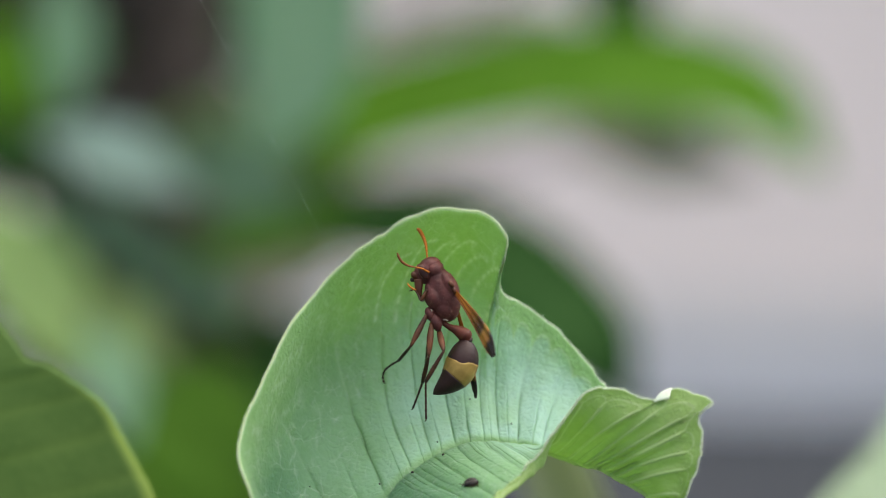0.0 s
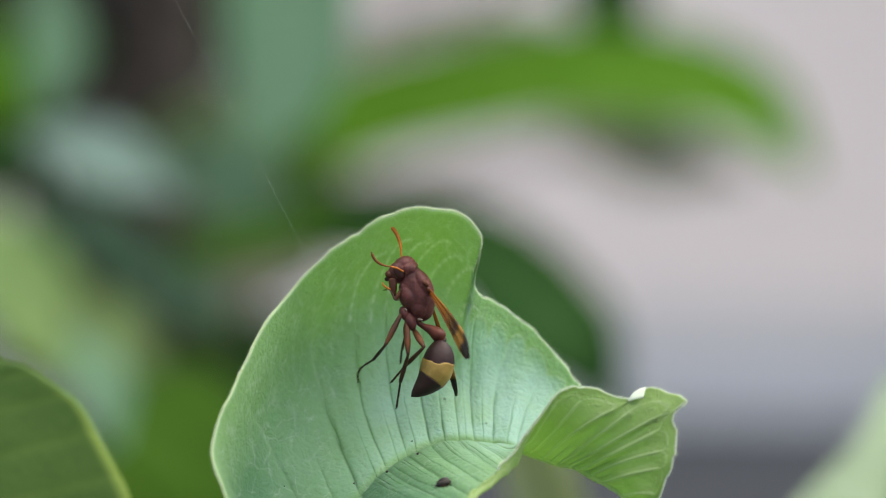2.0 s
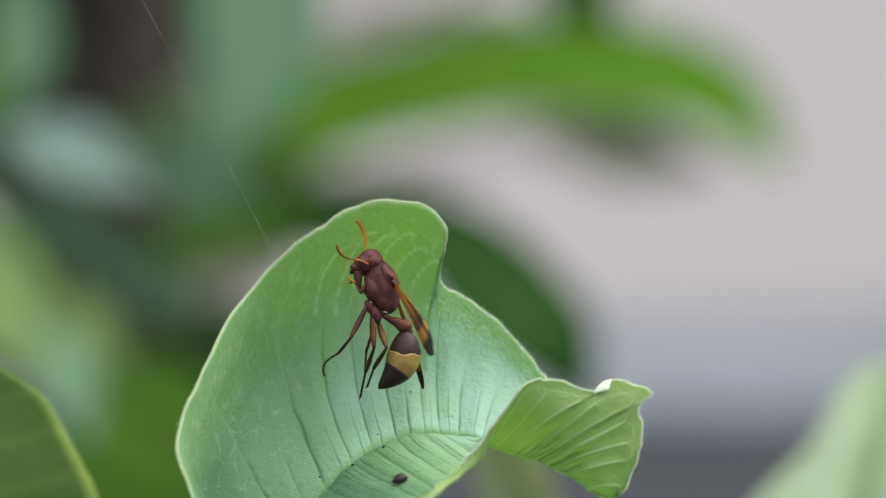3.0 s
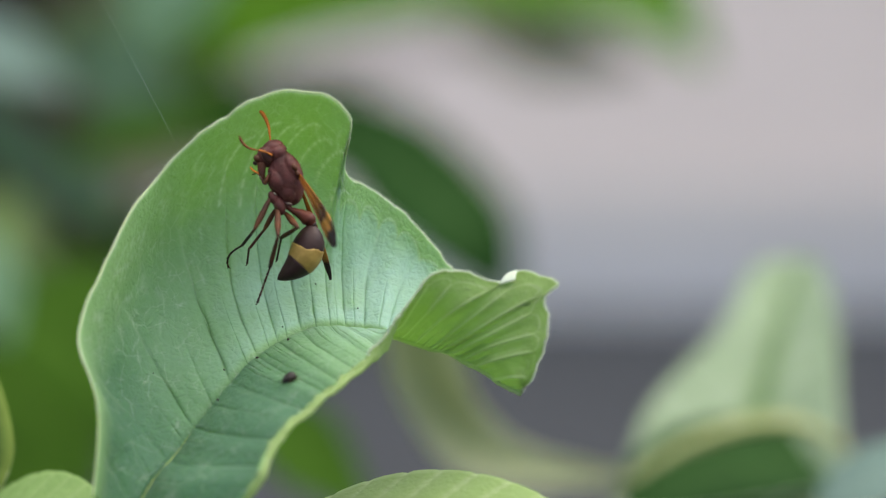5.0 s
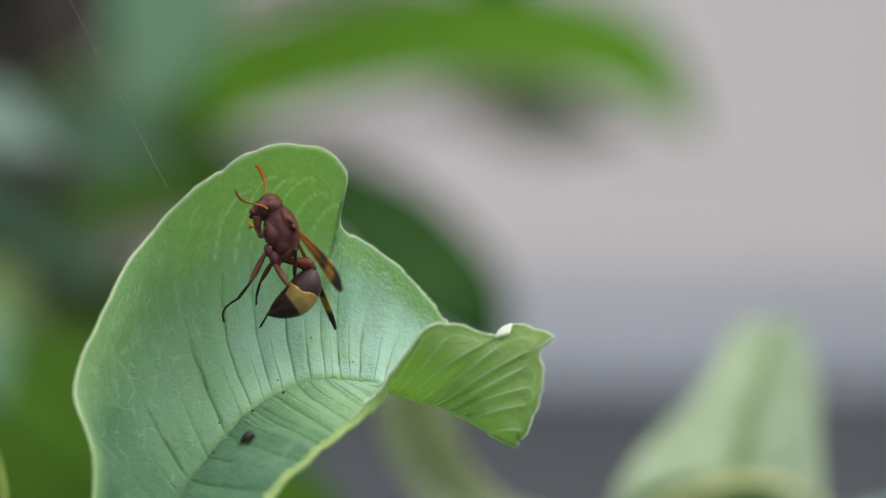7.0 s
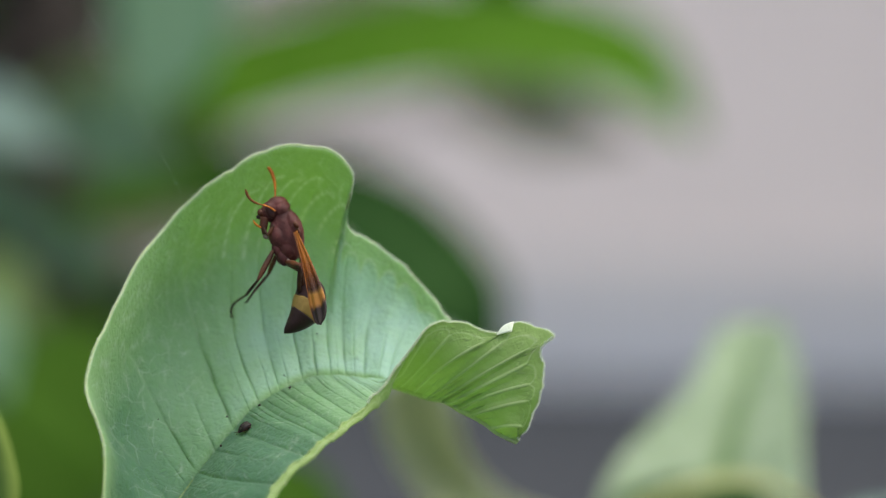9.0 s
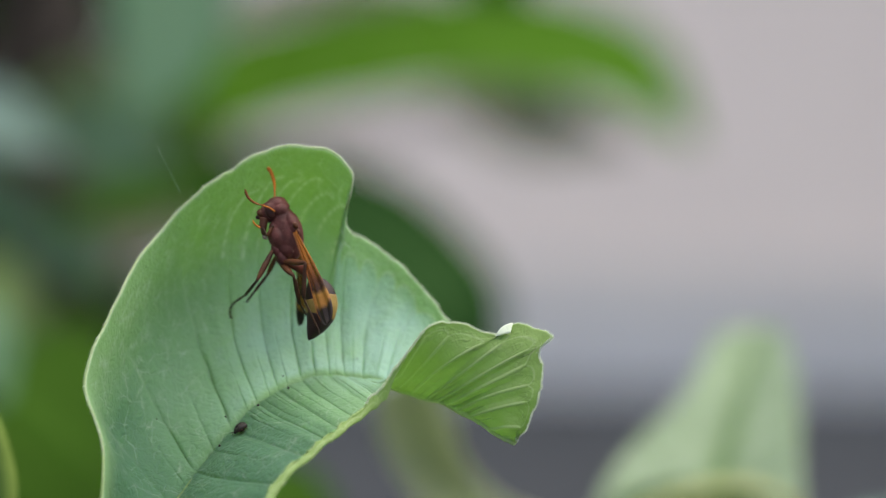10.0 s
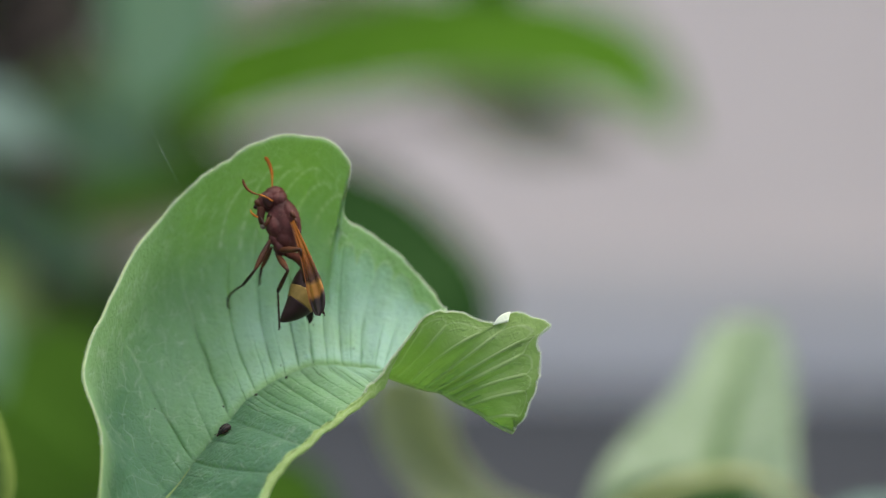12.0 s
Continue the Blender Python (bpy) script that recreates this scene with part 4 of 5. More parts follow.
def head():
    bm = bead((-1.83, 0, 4.16), (1.7, 1.3, 1.75), -20)
    bead((-2.82, -0.2, 2.91), (1.65, 1.2, 1.4), 62, bm=bm)
    bead((-2.31, -0.4, 3.57), (1.3, 1.2, 1.5), 30, bm=bm)
    bead((-3.74, -0.1, 2.66), (0.9, 0.7, 0.9), 30, bm=bm)
    skull = fused(part("head", bm, CHITIN, wasp), rounds=6)
    down(skull, 600)
    part("eye", bead((-2.67, -1.4, 3.13), (1.25, 0.75, 0.55), 62), EYE_SKIN, skull)
    part("eye", bead((-2.81, 1.2, 3.19), (1.25, 0.75, 0.55), 62), EYE_SKIN, skull)
    part("face", bead((-3.98, -0.3, 2.65), (0.75, 0.6, 0.8), 30), RUST, skull)
    part("mandible", sweep([(-3.46, -0.7, 2.06), (-3.45, -0.9, 0.82), (-3.27, -1, -0.51)], [0.7, 0.58, 0.28], rings=10, squash=0.8), RUST, skull)
    part("mandible", sweep([(-3.99, 0, 2.25), (-4.49, -0.1, 2.08), (-4.73, -0.2, 2.16)], [0.45, 0.4, 0.1], rings=8), GASTER_DARK, skull)
    part("palp", sweep([(-3.52, -1, 0.4), (-4.27, -1.1, 0.65), (-4.92, -1.2, 1.14), (-5.09, -1.2, 1.56)], [0.16, 0.16, 0.14, 0.06], rings=12, sides=8), AMBER, skull)
    part("throat", bead((-3.04, -0.8, -0.84), (0.5, 0.34, 0.35), 30), IVORY, skull)
    # each feeler: a long first joint and a whip of short rings
    for first, whip in (
        ([(-1.9, -1.9, 3.12), (-2.79, -2.3, 3.61), (-3.77, -2.7, 3.84)], [(-3.77, -2.7, 3.84), (-4.74, -3.1, 4), (-5.63, -3.4, 4.41), (-6.28, -3.5, 5.15), (-6.61, -3.6, 5.97)]),
        ([(-2.23, 1.3, 4.77), (-2.33, 1.6, 5.62), (-2.41, 1.7, 6.37)], [(-2.41, 1.7, 6.37), (-2.59, 1.9, 7.54), (-3.1, 2.1, 8.8), (-3.61, 2.2, 9.56), (-3.94, 2.2, 9.72)]),
    ):
        scape = part("antenna", sweep(first, [0.15, 0.13, 0.14], rings=10, sides=10), AMBER, skull, "orange antenna")
        line = glide(whip, 12)
        bm = bmesh.new()
        for k in range(11):
            fat = (0.1 if whip[0][1] < 0 else 0.19) + 0.12 * math.sin(min(k / 7, 1.0) * 1.57) - (0.1 if k == 10 else 0.0)
            sweep([line[k], (line[k] + line[k + 1]) / 2, line[k + 1]], [fat * 0.95, fat, fat * 0.97], rings=5, sides=10, bm=bm)
        part("flagellum", bm, WING_VEIN if whip[0][1] < 0 else AMBER, scape)
    return skull


def static_leg(joints, fat, name="middle_leg"):
    """A leg that holds still: thigh, shin and a foot of small joints with two claws."""
    hip, knee, ankle, *foot = joints
    thigh = part(name, sweep([hip, [(a * 2 + b) / 3 for a, b in zip(hip, knee)], [(a + 2 * b) / 3 for a, b in zip(hip, knee)], knee], [0.25 * fat, 0.42 * fat, 0.46 * fat, 0.22 * fat], rings=14, sides=12), LEG_RUST, wasp, "rusty brown leg")
    part("trochanter", bead(hip, (0.45 * fat, 0.36 * fat, 0.36 * fat), 60), LEG_DARK, thigh)
    part("shin", sweep([knee, [(a + b) / 2 for a, b in zip(knee, ankle)], ankle], [0.2 * fat, 0.27 * fat, 0.24 * fat], rings=12, sides=10), LEG_DARK, thigh)
    bm = bmesh.new()
    line = glide([ankle, *foot], 6)
    for one, two in zip(line, line[1:]):
        sweep([one, one * 0.5 + two * 0.5, two], [0.13 * fat, 0.16 * fat, 0.19 * fat], rings=5, sides=8, bm=bm)
    tip, back = line[-1], line[-2]
    for s in (-1, 1):
        sweep([tip, tip + (tip - back) * 0.25 + np.array((0.15 * s, 0.1, 0)), tip + (tip - back) * 0.3 + np.array((0.25 * s, 0.25, -0.1))], [0.1, 0.07, 0.02], rings=5, sides=6, bm=bm)
    part("foot", bm, LEG_DARK, thigh)
    return thigh


def limb(name, length, radii, material, feet=False):
    """A leg joint along its own x axis, to be moved."""
    stops = np.linspace(0, length, len(radii))
    if feet:
        bm = bmesh.new()
        for k in range(5):
            a, b = length * k / 5, length * (k + 1) / 5
            sweep([(a, 0, 0), ((a + b) / 2, 0, 0), (b, 0, 0)], [0.13, 0.15, 0.19], rings=5, sides=8, bm=bm)
        for s in (-1, 1):
            sweep([(length, 0, 0), (length + 0.25, 0.2 * s, -0.05), (length + 0.3, 0.3 * s, -0.25)], [0.1, 0.07, 0.02], rings=5, sides=6, bm=bm)
    else:
        bm = sweep([(s, 0, 0) for s in stops], radii, rings=14, sides=12)
        if name == "hind_shin":
            for k in range(5):
                sweep([(length * (0.5 + 0.1 * k), 0, -0.15), (length * (0.53 + 0.1 * k), 0.05, -0.5)], [0.05, 0.01], rings=3, sides=5, bm=bm)
    return part(name, bm, material, wasp)


def gaster():
    """The swollen abdomen along its own x axis: a dark first ring, a yellow band, and a dark pointed end."""
    def spine(a, b, grow=0.0):
        s = np.linspace(a, b, 9)
        x = 9.7 * s
        z = 1.5 * np.sin(math.pi * np.clip(s, 0, 1)) ** 1.1
        r = 2.58 * np.clip(np.sin(math.pi * np.clip(s, 0.012, 1) ** 0.78), 0, 1) ** 0.72 * (1 - 0.12 * s)
        return np.stack([x, 0 * x, z], 1), r + grow
    points, r = spine(0.0, 0.40)
    root = part("abdomen", sweep(points, r, rings=18, sides=28), GASTER_DARK, wasp, "blackish abdomen")
    points, r = spine(0.335, 0.608, 0.05)
    band = sweep(points, r, rings=14, sides=28)
    for w in band.verts:
        turn = math.atan2(w.co.y, w.co.z - 0.0014)
        near_front = max(0.0, 1 - (w.co.x - points[0][0] * 0.001) / 0.0009)
        near_back = max(0.0, 1 - (points[-1][0] * 0.001 - w.co.x) / 0.0009)
        w.co.x += 0.00022 * (math.sin(3 * turn + 0.7) + 0.5 * math.sin(7 * turn)) * near_front + 0.00012 * math.sin(2 * turn + 1.9) * near_back
    part("yellow_band", band, GASTER_YELLOW, root, "ochre-yellow abdomen band")
    points, r = spine(0.60, 1.0, 0.02)
    r[0] += 0.06
    r[1] += 0.03
    part("abdomen_tip", sweep(points, r, rings=18, sides=28), GASTER_DARK, root)
    return root


def waist():
    bm = sweep([(0, 0, 0), (1.2, 0, 0.0), (2.6, 0, 0.25), (3.9, 0, 0.25), (4.6, 0, 0.0), (5.1, 0, -0.1)], [0.42, 0.45, 0.8, 1.12, 0.75, 0.55], rings=22, sides=18)
    root = part("waist", bm, WAIST_RED, wasp, "rust-red stalked waist")
    part("node", bead((5.0, 0, -0.15), (0.35, 0.75, 0.75)), GASTER_DARK, root)
    return root


def make_wing_material():
    """Amber membrane with brown smoke towards the tip and a yellow patch before it."""
    m, t, b = blank("amber_wing")
    c = t.nodes.new("ShaderNodeTexCoord")
    s = t.nodes.new("ShaderNodeSeparateXYZ")
    t.links.new(c.outputs["Object"], s.inputs[0])
    n = noisy(t, c.outputs["Object"], 500.0, 3.0)
    k = t.nodes.new("ShaderNodeMath")
    k.operation = "MULTIPLY_ADD"
    t.links.new(n, k.inputs[0])
    k.inputs[1].default_value = 0.0025
    t.links.new(s.outputs[0], k.inputs[2])
    k2 = t.nodes.new("ShaderNodeMath")
    k2.operation = "MULTIPLY"
    t.links.new(k.outputs[0], k2.inputs[0])
    k2.inputs[1].default_value = 1 / 0.0175
    colour = ramp(t, k2.outputs[0], ((0.0, (0.5, 0.18, 0.025)), (0.3, (0.42, 0.14, 0.018)), (0.46, (0.26, 0.085, 0.015)), (0.58, (0.09, 0.03, 0.012)), (0.65, (0.045, 0.018, 0.01)), (0.7, (0.36, 0.17, 0.03)), (0.78, (0.34, 0.15, 0.03)), (0.83, (0.016, 0.009, 0.008)), (0.97, (0.03, 0.02, 0.015))))
    t.links.new(colour, b.inputs["Base Color"])
    b.inputs["Roughness"].default_value = 0.45
    b.inputs["Specular IOR Level"].default_value = 0.25
    clear = t.nodes.new("ShaderNodeBsdfTransparent")
    tint = mixed(t, 0.6, colour, (1.0, 0.88, 0.66))
    t.links.new(tint, clear.inputs[0])
    mix = t.nodes.new("ShaderNodeMixShader")
    clearness = ramp(t, k2.outputs[0], ((0.0, (0.5, 0.5, 0.5)), (0.55, (0.45, 0.45, 0.45)), (0.66, (0.2, 0.2, 0.2)), (0.74, (0.35, 0.35, 0.35)), (0.84, (0.12, 0.12, 0.12))))
    t.links.new(clearness, mix.inputs[0])
    t.links.new(b.outputs[0], mix.inputs[1])
    t.links.new(clear.outputs[0], mix.inputs[2])
    t.links.new(mix.outputs[0], t.nodes["Material Output"].inputs["Surface"])
    bumped(t, b, noisy(t, c.outputs["Object"], 900.0, 2.0), 0.3, 0.0001)
    return m


WING = make_wing_material()


def wing(width, label):
    """A wing folded lengthwise, along its own x axis: pleated membrane and raised veins."""
    length = 16.0
    n, k = 40, 13
    s = np.linspace(0, 1, n)[:, None]
    v = np.linspace(0, 1, k)[None, :]
    half = width * (0.22 + 0.78 * np.clip(s / 0.75, 0, 1) ** 1.2) * np.sqrt(np.clip(1 - np.clip((s - 0.8) / 0.2, 0, 1) ** 2.4, 0, 1))
    x = length * s + 0 * v
    z = half * (v - 0.4) + 0.35 * np.sin(s * 3.14)
    y = 0.16 * np.sin(v * 4 * math.pi) * (0.3 + s) + 0.25 * np.sin(s * 3.0) * v
    grid = np.stack([x, y + 0 * x, z], -1) * 0.001
    ob = new("wing", sheet_mesh("wing", grid, 0 * x, 0.00003, (WING,)))
    ob.parent = wasp
    tagged(ob, label)
    for lane, fat in ((0.0, 0.15), (0.3, 0.05), (0.62, 0.04)):
        line = [grid[i, int(lane * (k - 1))] * 1000 for i in range(0, n - 2, 3)]
        part("vein", sweep(line, list(np.linspace(1, 0.25, len(line)) * fat), rings=20, sides=6), WING_VEIN, ob)
    return ob


thorax = body()
skull = head()
static_leg([(-2.0, -1, -2.75), (-4.5, -2.5, -7.85), (-6.5, 3, -10.05), (-8.47, 8, -11.2), (-9.2, 10.2, -12.37), (-9.06, 10.8, -13.4)], 0.95)
static_leg([(-2.32, -1.8, 0.38), (-3.06, -2, -1.11), (-3.67, -1.4, 0.06), (-4.19, -1, 0.56), (-4.62, -0.6, 0.41)], 0.6, "front_leg")
part("coxa", bead((-1.7, -0.9, -3.1), (1.15, 0.75, 0.85), 65), CHITIN, wasp)
part("coxa", bead((-0.85, -0.8, -4.2), (1.5, 0.85, 1.0), 72), CHITIN, wasp)
part("membrane", bead((-1.5, -1.72, -2.5), (0.22, 0.12, 0.12), 60), IVORY, wasp)
near_hind = [limb("hind_thigh", 5.2, [0.28, 0.48, 0.46, 0.22], LEG_RUST), limb("hind_shin", 5.4, [0.2, 0.3, 0.34, 0.26], LEG_DARK), limb("hind_foot", 5.6, [0], LEG_DARK, True)]
far_hind = [limb("hind_thigh", 5.2, [0.28, 0.48, 0.46, 0.22], LEG_RUST), limb("hind_shin", 5.4, [0.2, 0.3, 0.34, 0.26], LEG_DARK), limb("hind_foot", 5.6, [0], LEG_DARK, True)]
far_middle = [limb("middle_thigh", 4.0, [0.22, 0.38, 0.36, 0.18], LEG_RUST), limb("middle_shin", 3.4, [0.18, 0.22, 0.2], LEG_DARK), limb("middle_foot", 3.2, [0], LEG_DARK, True)]
abdomen = gaster()
waist_part = waist()
near_wing = wing(3.1, "amber wing with a smoky brown tip")
far_wing = wing(1.8, "amber wing with a smoky brown tip")


# ---- the small beetle ----
def make_beetle():
    """A round dark beetle on its own feet, facing its own x axis, in millimetres."""
    root = tagged(empty("beetle"), "tiny round dark beetle crawling on the leaf", "beetle")
    for s in (-1, 1):
        bm = bead((-0.1, 0.42 * s, 0.42), (0.95, 0.5, 0.5))
        part("wing_case", bm, BEETLE, root)
    part("neck_shield", bead((0.72, 0, 0.4), (0.38, 0.36, 0.62)), BEETLE, root)
    part("head", bead((1.05, 0, 0.34), (0.25, 0.24, 0.34)), BEETLE, root)
    part("belly", bead((0.0, 0, 0.3), (0.95, 0.28, 0.75)), LEG_DARK, root)
    for s in (-1, 1):
        for x in (-0.5, 0.1, 0.6):
            part("leg", sweep([(x, 0.5 * s, 0.3), (x + 0.05, 0.95 * s, 0.4), (x - 0.1, 1.2 * s, 0.02)], [0.09, 0.08, 0.04], rings=8, sides=6), LEG_DARK, root)
        part("feeler", sweep([(1.2, 0.15 * s, 0.4), (1.5, 0.3 * s, 0.5), (1.7, 0.5 * s, 0.45)], [0.05, 0.04, 0.05], rings=8, sides=6), LEG_DARK, root)
    return root


BEETLE = skin_material("beetle_shell", (0.005, 0.004, 0.0035), (0.02, 0.014, 0.011), 0.35, grain=2500.0)
beetle = make_beetle()


# ---- what moves ----
def aim(a, b, turn=0.0):
    """The pose at a whose x axis points to b (wasp millimetres); its z axis leans to the top of the body, turned by some degrees."""
    a, b = Vector(a), Vector(b)
    x = (b - a).normalized()
    y = Vector((0, 1, 0))
    y = (y - x * y.dot(x)).normalized()
    z = x.cross(y)
    m = Matrix((x, y, z)).transposed().to_4x4()
    return Matrix.Translation(a * 0.001) @ m @ pose(0, 0, 0, turn)


def reach(a, target, length, sign):
    """The end of a joint of that length which starts at a and covers target (right, up): its depth makes up the length."""
    flat = Vector((target[0] - a[0], 0, target[1] - a[2]))
    if flat.length > length * 0.985:
        flat = flat.normalized() * length * 0.985
    deep = math.sqrt(max(length ** 2 - flat.length ** 2, 0.0))
    return Vector((a[0] + flat.x, a[1] + sign * deep, a[2] + flat.z))


def move_leg(leg, lengths, depth, signs, rows):
    """Keys thigh, shin and foot. rows: seconds, then right and up of hip, knee, ankle and toe in wasp millimetres."""
    keys = [[], [], []]
    for t, hip, knee, ankle, toe in rows:
        a = Vector((hip[0], depth, hip[1]))
        b = reach(a, knee, lengths[0], signs[0])
        c = reach(b, ankle, lengths[1], signs[1])
        d = reach(c, toe, lengths[2], signs[2])
        for k, (p, q) in zip(keys, ((a, b), (b, c), (c, d))):
            k.append((t, aim(p, q)))
    for ob, k in zip(leg, keys):
        walk(ob, k)


def motions():
    move_leg(near_hind, (5.2, 5.4, 5.6), -1.0, (-1, 1, 1), [
        (0, (-1.50, -4.41), (-1.83, -9.31), (-2.83, -13.31), (-4.32, -17.13)),
        (0.5, (-1.25, -4.49), (-1.41, -8.98), (-3.33, -12.06), (-2.74, -14.97)),
        (1, (-1.25, -4.41), (-1.00, -9.06), (-2.66, -13.31), (-3.08, -17.46)),
        (1.5, (-1.25, -4.24), (-0.75, -9.06), (-2.08, -14.22), (-3.66, -19.29)),
        (2, (-1.41, -4.24), (-1.08, -9.23), (-2.33, -13.31), (-2.99, -17.05)),
        (2.5, (-1.58, -3.99), (-1.41, -9.31), (-2.58, -11.98), (-2.08, -14.14)),
        (3, (-1.33, -4.24), (-1.00, -9.31), (-2.41, -12.89), (-3.33, -16.63)),
        (3.5, (-0.91, -4.41), (-0.42, -9.23), (-2.16, -13.64), (-3.99, -18.96)),
        (5.5, (-1.16, -4.57), (-1.00, -8.73), (-2.25, -13.31), (-4.32, -18.71)),
        (6, (-1.16, -4.57), (-0.83, -9.40), (-2.08, -13.56), (-4.41, -18.71)),
        (6.5, (-1.25, -4.49), (-0.58, -9.90), (-1.83, -13.72), (-4.49, -18.79)),
        (7, (-1.00, -4.74), (1.25, -8.23), (-1.33, -11.39), (-3.16, -14.14)),
        (7.2, (-1.08, -4.16), (0.00, -7.98), (-2.41, -12.81), (-4.16, -17.21)),
        (8.8, (-0.17, -4.82), (1.66, -5.41), (1.33, -9.56), (2.33, -12.06)),
        (9, (-0.33, -4.99), (1.91, -5.57), (1.66, -9.56), (3.16, -12.89)),
        (9.5, (-1.25, -5.41), (3.08, -4.91), (1.83, -9.56), (4.66, -11.39)),
        (10, (-0.67, -4.91), (2.83, -5.07), (2.49, -12.72), (5.74, -16.96)),
        (10.5, (-1.08, -4.41), (2.58, -4.57), (0.08, -13.97), (2.91, -18.88)),
        (11, (-1.00, -4.57), (2.83, -4.82), (1.66, -9.98), (3.66, -14.72)),
        (11.5, (-1.00, -4.74), (2.74, -4.91), (1.91, -9.56), (3.16, -13.72)),
        (12, (-1.00, -4.74), (2.49, -4.66), (3.16, -9.56), (6.15, -14.47)),
    ])
    move_leg(far_hind, (5.2, 5.4, 5.6), 0.2, (-1, 1, 1), [
        (0, (-0.50, -5.16), (0.42, -8.57), (-2.25, -13.14), (-2.16, -18.88)),
        (0.5, (-0.91, -5.07), (2.66, -3.99), (-0.91, -8.65), (-2.66, -12.72)),
        (1, (-0.58, -5.24), (1.91, -6.24), (-1.08, -9.15), (-2.58, -12.89)),
        (1.5, (-0.17, -5.57), (1.83, -6.99), (-1.25, -9.06), (-2.58, -12.47)),
        (2, (-0.42, -5.41), (1.33, -8.07), (-1.58, -10.89), (-3.74, -13.31)),
        (2.5, (-0.67, -5.16), (0.91, -8.98), (-1.75, -12.72), (-4.82, -14.30)),
        (3, (-0.50, -5.41), (0.91, -9.23), (-1.16, -12.31), (-2.25, -14.97)),
        (3.5, (-0.08, -5.74), (0.91, -9.56), (-0.58, -11.89), (0.25, -15.72)),
        (5.5, (0.00, -5.24), (2.16, -7.07), (-0.67, -8.48), (-1.83, -11.64)),
        (6, (-0.50, -5.07), (0.91, -8.73), (-1.16, -11.23), (-1.00, -15.38)),
        (6.5, (-1.08, -4.57), (-0.75, -10.48), (-1.75, -13.97), (0.00, -19.46)),
        (7, (0.00, -4.57), (2.33, -2.74), (2.00, -6.65), (1.50, -8.73)),
        (7.2, (-0.50, -5.32), (1.75, -5.16), (1.91, -7.07), (0.67, -9.56)),
        (8.8, (0.00, -4.99), (2.00, -6.07), (2.33, -9.56), (3.16, -12.06)),
        (9, (-0.17, -5.07), (2.00, -6.07), (2.33, -9.56), (3.58, -12.89)),
        (9.5, (-0.83, -5.24), (1.50, -7.07), (2.74, -9.98), (6.24, -12.72)),
        (10, (-1.16, -5.07), (1.08, -7.07), (1.91, -11.23), (3.99, -14.55)),
        (10.5, (-1.50, -4.91), (0.83, -7.57), (-0.58, -13.31), (-0.75, -17.46)),
        (11, (-1.50, -4.74), (-0.17, -7.82), (-1.25, -12.64), (-1.50, -18.63)),
        (11.5, (-1.41, -5.41), (-0.25, -9.23), (-2.33, -12.22), (-3.08, -18.46)),
        (12, (-1.33, -5.24), (0.58, -7.82), (-1.08, -10.98), (-0.75, -17.21)),
    ])
    move_leg(far_middle, (4.0, 3.4, 3.2), 1.6, (1, 1, 1), [
        (0, (-1.50, -4.16), (-1.83, -6.65), (-2.41, -8.32), (-2.66, -10.40)),
        (2.5, (-1.50, -4.16), (-1.83, -6.65), (-2.41, -8.73), (-2.66, -10.56)),
        (3.5, (-1.25, -4.57), (-1.41, -7.82), (-2.83, -11.23), (-2.99, -13.47)),
        (5.5, (-1.58, -4.74), (-3.74, -7.90), (-5.99, -10.40), (-6.40, -12.64)),
        (6.5, (-1.50, -4.74), (-1.75, -8.90), (-3.66, -10.81), (-3.74, -13.22)),
        (7, (-1.33, -4.57), (-3.24, -7.65), (-3.91, -9.65), (-4.07, -10.81)),
        (7.2, (-1.50, -4.41), (-2.49, -7.07), (-3.08, -8.73), (-3.33, -9.98)),
        (8.8, (-1.83, -3.74), (-3.24, -6.74), (-5.57, -9.73), (-6.57, -11.06)),
        (9, (-1.83, -3.74), (-3.24, -6.90), (-5.57, -9.73), (-6.57, -11.06)),
        (9.5, (-1.66, -4.57), (-3.41, -7.32), (-4.07, -9.48), (-4.24, -10.56)),
        (10, (-1.83, -4.07), (-3.24, -6.90), (-5.16, -9.40), (-6.40, -10.89)),
        (10.5, (-1.83, -4.07), (-3.24, -6.90), (-5.57, -9.73), (-6.99, -11.23)),
        (11, (-1.83, -4.07), (-3.24, -7.07), (-5.57, -10.06), (-7.07, -11.23)),
        (11.5, (-2.00, -5.07), (-3.91, -8.23), (-5.57, -11.06), (-6.07, -12.22)),
        (12, (-2.16, -4.24), (-3.74, -7.48), (-4.07, -8.73), (-4.24, -9.73)),
    ])
    # the fore body sinks and straightens while the wings are folded: seconds, degrees, millimetres down
    stoop = [(0, 0.0, 0.0), (7.0, 0.0, 0.0), (7.2, 0.0, 0.0), (8.8, 5.0, 0.5), (12, 5.0, 0.5)]

    def leant(t):
        a, d = np.interp(t, [r[0] for r in stoop], [r[1] for r in stoop]), np.interp(t, [r[0] for r in stoop], [r[2] for r in stoop])
        pivot = Matrix.Translation((-0.002, 0, 0.004))
        return Matrix.Translation((0, 0, -0.001 * d)) @ pivot @ pose(0, 0, 0, 0, a, 0) @ pivot.inverted()

    for ob in (thorax, skull):
        walk(ob, [(r[0], leant(r[0])) for r in stoop])
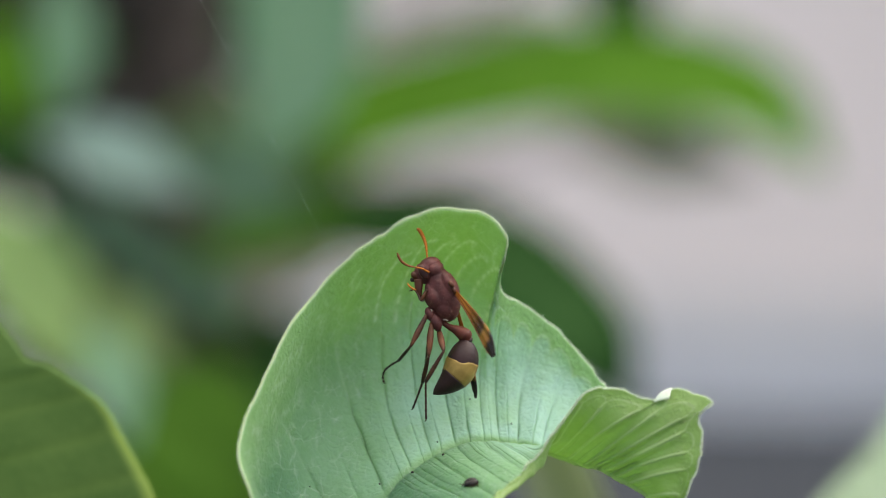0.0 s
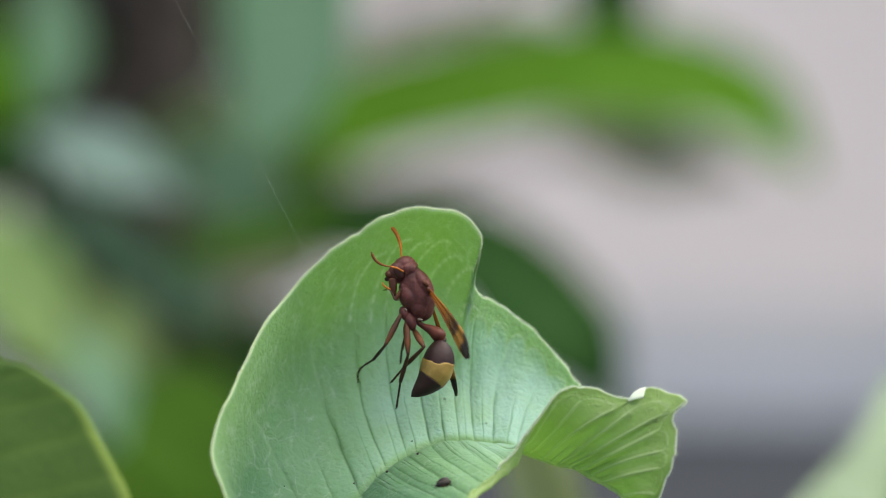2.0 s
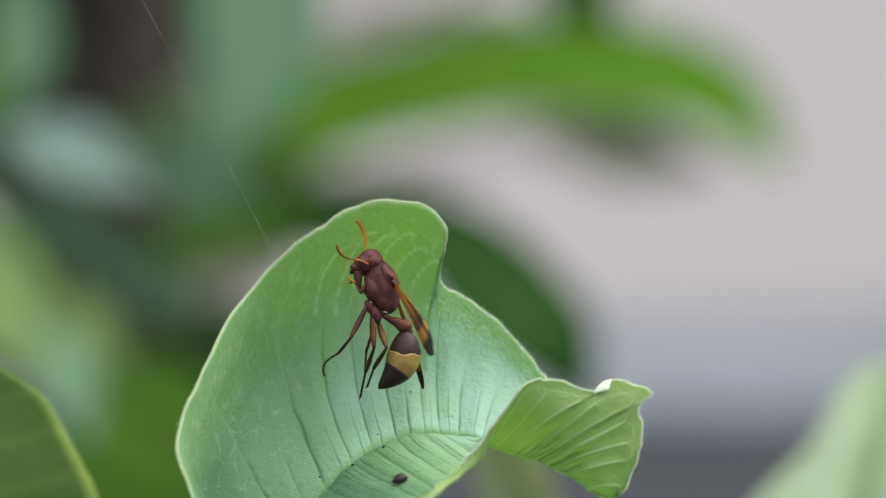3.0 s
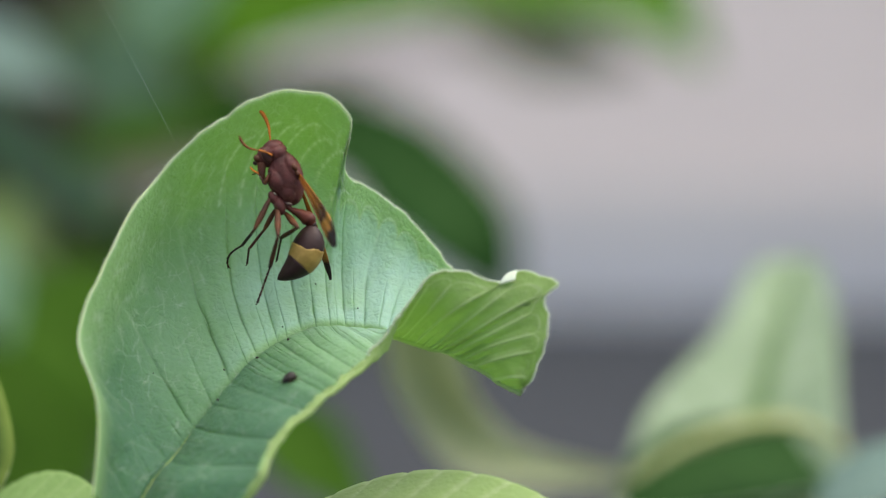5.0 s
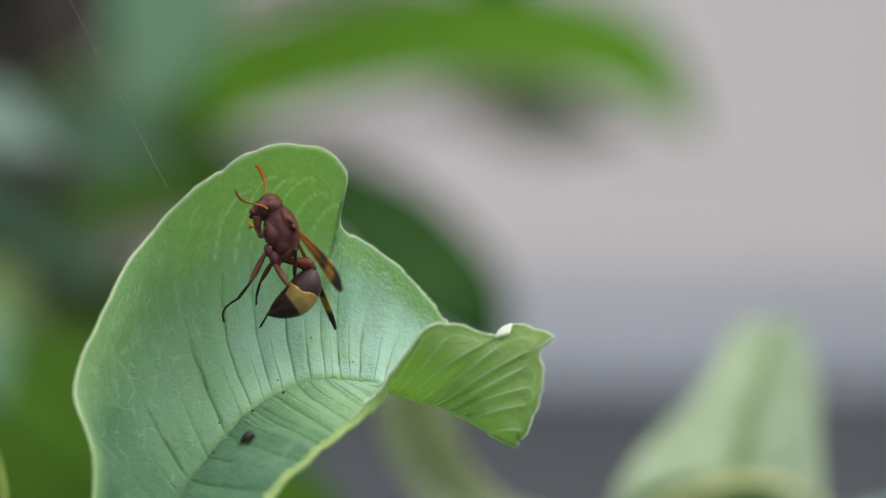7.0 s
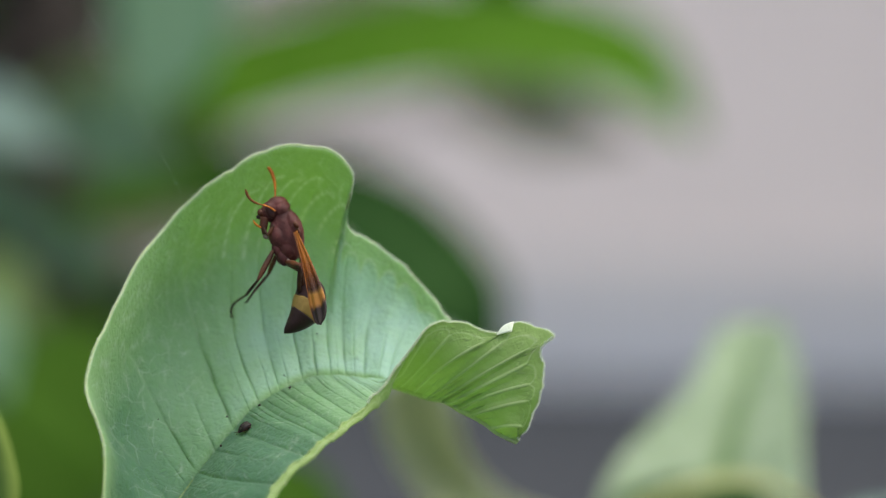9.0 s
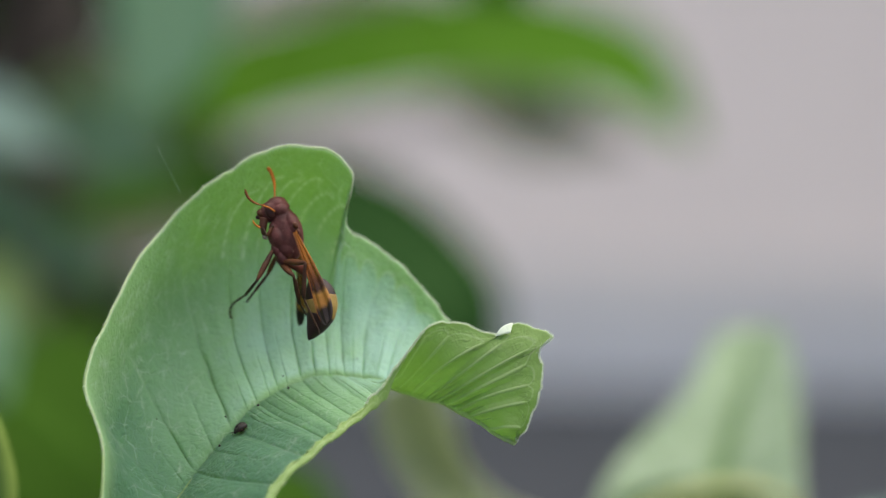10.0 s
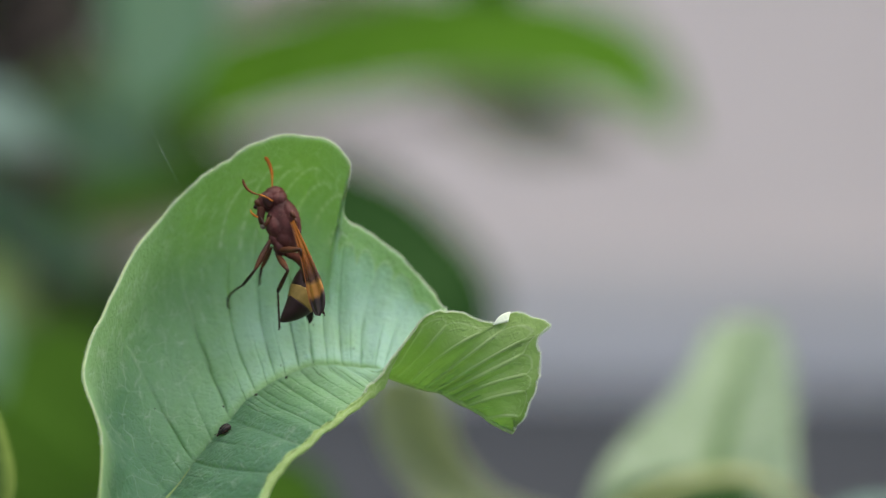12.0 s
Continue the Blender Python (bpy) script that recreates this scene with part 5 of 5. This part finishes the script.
    # waist and abdomen: seconds, joint between them, abdomen tip
    bends = [
        (0, (3.66, -6.65), (-1.33, -15.22)),
        (0.5, (3.66, -7.07), (-1.25, -15.14)),
        (1.5, (3.74, -7.15), (-1.00, -15.22)),
        (2.5, (3.58, -6.49), (-0.25, -15.47)),
        (3.5, (3.83, -6.65), (-0.83, -15.22)),
        (5.5, (3.99, -7.07), (-1.41, -15.55)),
        (6, (3.83, -7.07), (-1.16, -15.72)),
        (6.5, (3.58, -7.15), (-0.83, -15.97)),
        (7, (4.74, -5.57), (-1.66, -12.22)),
        (7.2, (4.66, -5.90), (-2.25, -12.64)),
        (8.8, (3.83, -6.40), (-3.49, -12.64)),
        (9, (3.5, -7.0), (-0.3, -15.3)),
        (9.5, (3.8, -7.1), (2.0, -16.2)),
        (10, (4.0, -7.1), (3.4, -16.1)),
        (10.5, (3.8, -7.0), (0.0, -15.6)),
        (11, (3.9, -7.0), (-0.6, -15.9)),
        (11.5, (3.8, -7.0), (0.0, -15.7)),
        (12, (3.5, -6.9), (-0.5, -15.4)),
    ]
    root = Vector((0.08, 0, -4.24)) * 0.001
    ahead = {t: 0.3 if t > 8.9 else 0.0 for t, j, e in bends}
    walk(waist_part, [(t, aim((leant(t) @ root) * 1000, (j[0], -1.2 * ahead[t], j[1]))) for t, j, e in bends])
    walk(abdomen, [(t, aim((j[0], -1.2 * ahead[t], j[1]), (e[0], -4.0 * ahead[t], e[1]))) for t, j, e in bends])
    # wings: seconds, tip of the near and of the far one, turn about the length
    beats = [
        (0, (8.07, -9.15), (5.24, -16.38), 54),
        (0.5, (7.90, -9.40), (5.57, -16.13), 54),
        (1.5, (7.98, -9.48), (5.90, -16.22), 54),
        (2.5, (8.15, -9.73), (6.32, -15.88), 54),
        (3.5, (7.65, -10.48), (6.32, -16.13), 54),
        (5.5, (7.73, -10.15), (6.65, -15.38), 54),
        (6, (7.48, -10.48), (6.15, -15.63), 54),
        (6.5, (7.24, -10.81), (5.65, -15.88), 54),
        (7, (9.31, -8.90), (8.07, -14.97), 54),
        (7.2, (9.06, -8.98), (8.07, -14.72), 54),
        (8.8, (10.31, -9.15), (9.48, -12.81), 54),
        (9, (5.2, -14.4), (2.49, -14.14), 36),
        (9.5, (6.0, -14.6), (3.99, -15.38), 36),
        (10, (6.4, -14.4), (1.50, -14.55), 36),
        (10.5, (6.6, -14.6), (4.66, -15.38), 36),
        (11, (5.6, -14.6), (3.33, -15.55), 36),
        (11.5, (5.7, -14.6), (5.32, -15.22), 36),
        (12, (5.5, -14.6), (3.58, -15.80), 36),
    ]

    def on_body(p, t):
        return (leant(t) @ (p * 0.001)) * 1000 + Vector((-0.5, -1.0, 0) if t > 8.9 and p.y < 0 else (0, 0, 0))

    near_root, far_root = Vector((1.9, -1.6, 0.39)), Vector((1.7, 1.2, -0.23))
    walk(near_wing, [(t, aim(on_body(near_root, t), reach(on_body(near_root, t), n, 16.0, -1), turn)) for t, n, f, turn in beats])
    walk(far_wing, [(t, aim(on_body(far_root, t), reach(on_body(far_root, t), f, 16.0, 1), 1.2 * turn)) for t, n, f, turn in beats])
    # the leaf behind and the cupped one at its foot sway in the breeze: seconds, metres aside and up
    sway = [(0, 0.007, 0.001), (1.5, 0.006, 0.001), (2.5, 0.005, 0.0), (3.5, 0.003, 0.0), (5.5, 0, 0), (6.5, -0.001, 0), (7.2, -0.003, 0), (9, -0.005, 0.0), (10.5, -0.005, -0.0005), (12, -0.005, 0)]
    for ob in (side_leaf, cup_leaf, cup_edge):
        walk(ob, [(t, pose(x, 0, z)) for t, x, z in sway])
    # the beetle walks down along the midrib: seconds, place, and the way its back points, in the leaf's frame
    crawl = [
        (0, (2.42, -9.20, -19.33), (-0.10, -0.40, 0.90)),
        (1.5, (2.26, -9.20, -19.41), (-0.17, -0.41, 0.88)),
        (2.5, (2.02, -9.30, -19.49), (-0.22, -0.42, 0.86)),
        (3, (0.89, -9.70, -19.80), (-0.24, -0.42, 0.86)),
        (3.5, (0.24, -9.80, -19.96), (-0.27, -0.43, 0.85)),
        (5.5, (-1.86, -10.10, -21.01), (-0.36, -0.44, 0.82)),
        (6, (-2.52, -10.00, -21.18), (-0.41, -0.43, 0.80)),
        (6.5, (-2.69, -9.80, -21.27), (-0.45, -0.43, 0.77)),
        (6.7, (-4.98, -8.00, -21.58), (-0.47, -0.42, 0.76)),
        (7, (-6.71, -6.40, -21.81), (-0.50, -0.42, 0.75)),
        (9, (-8.35, -3.40, -21.44), (-0.51, -0.40, 0.75)),
        (9.5, (-8.61, -3.30, -21.45), (-0.51, -0.40, 0.76)),
        (10, (-8.78, -3.20, -21.53), (-0.51, -0.40, 0.76)),
        (10.5, (-9.27, -3.20, -21.95), (-0.51, -0.39, 0.76)),
        (11, (-9.92, -3.40, -22.52), (-0.52, -0.39, 0.76)),
        (11.5, (-10.55, -3.90, -23.15), (-0.52, -0.38, 0.76)),
        (12, (-10.79, -4.00, -23.31), (-0.52, -0.38, 0.76)),
    ]
    rows = []
    for k, (t, p, up) in enumerate(crawl):
        z = Vector(up).normalized()
        x = Vector((-0.8, -0.25, -0.45))
        x = (x - z * x.dot(z)).normalized()
        m = Matrix((x, z.cross(x), z)).transposed().to_4x4()
        rows.append((t, LEAF_POSE @ Matrix.Translation(Vector(p) * 0.001) @ m))
    walk(beetle, rows)


motions()
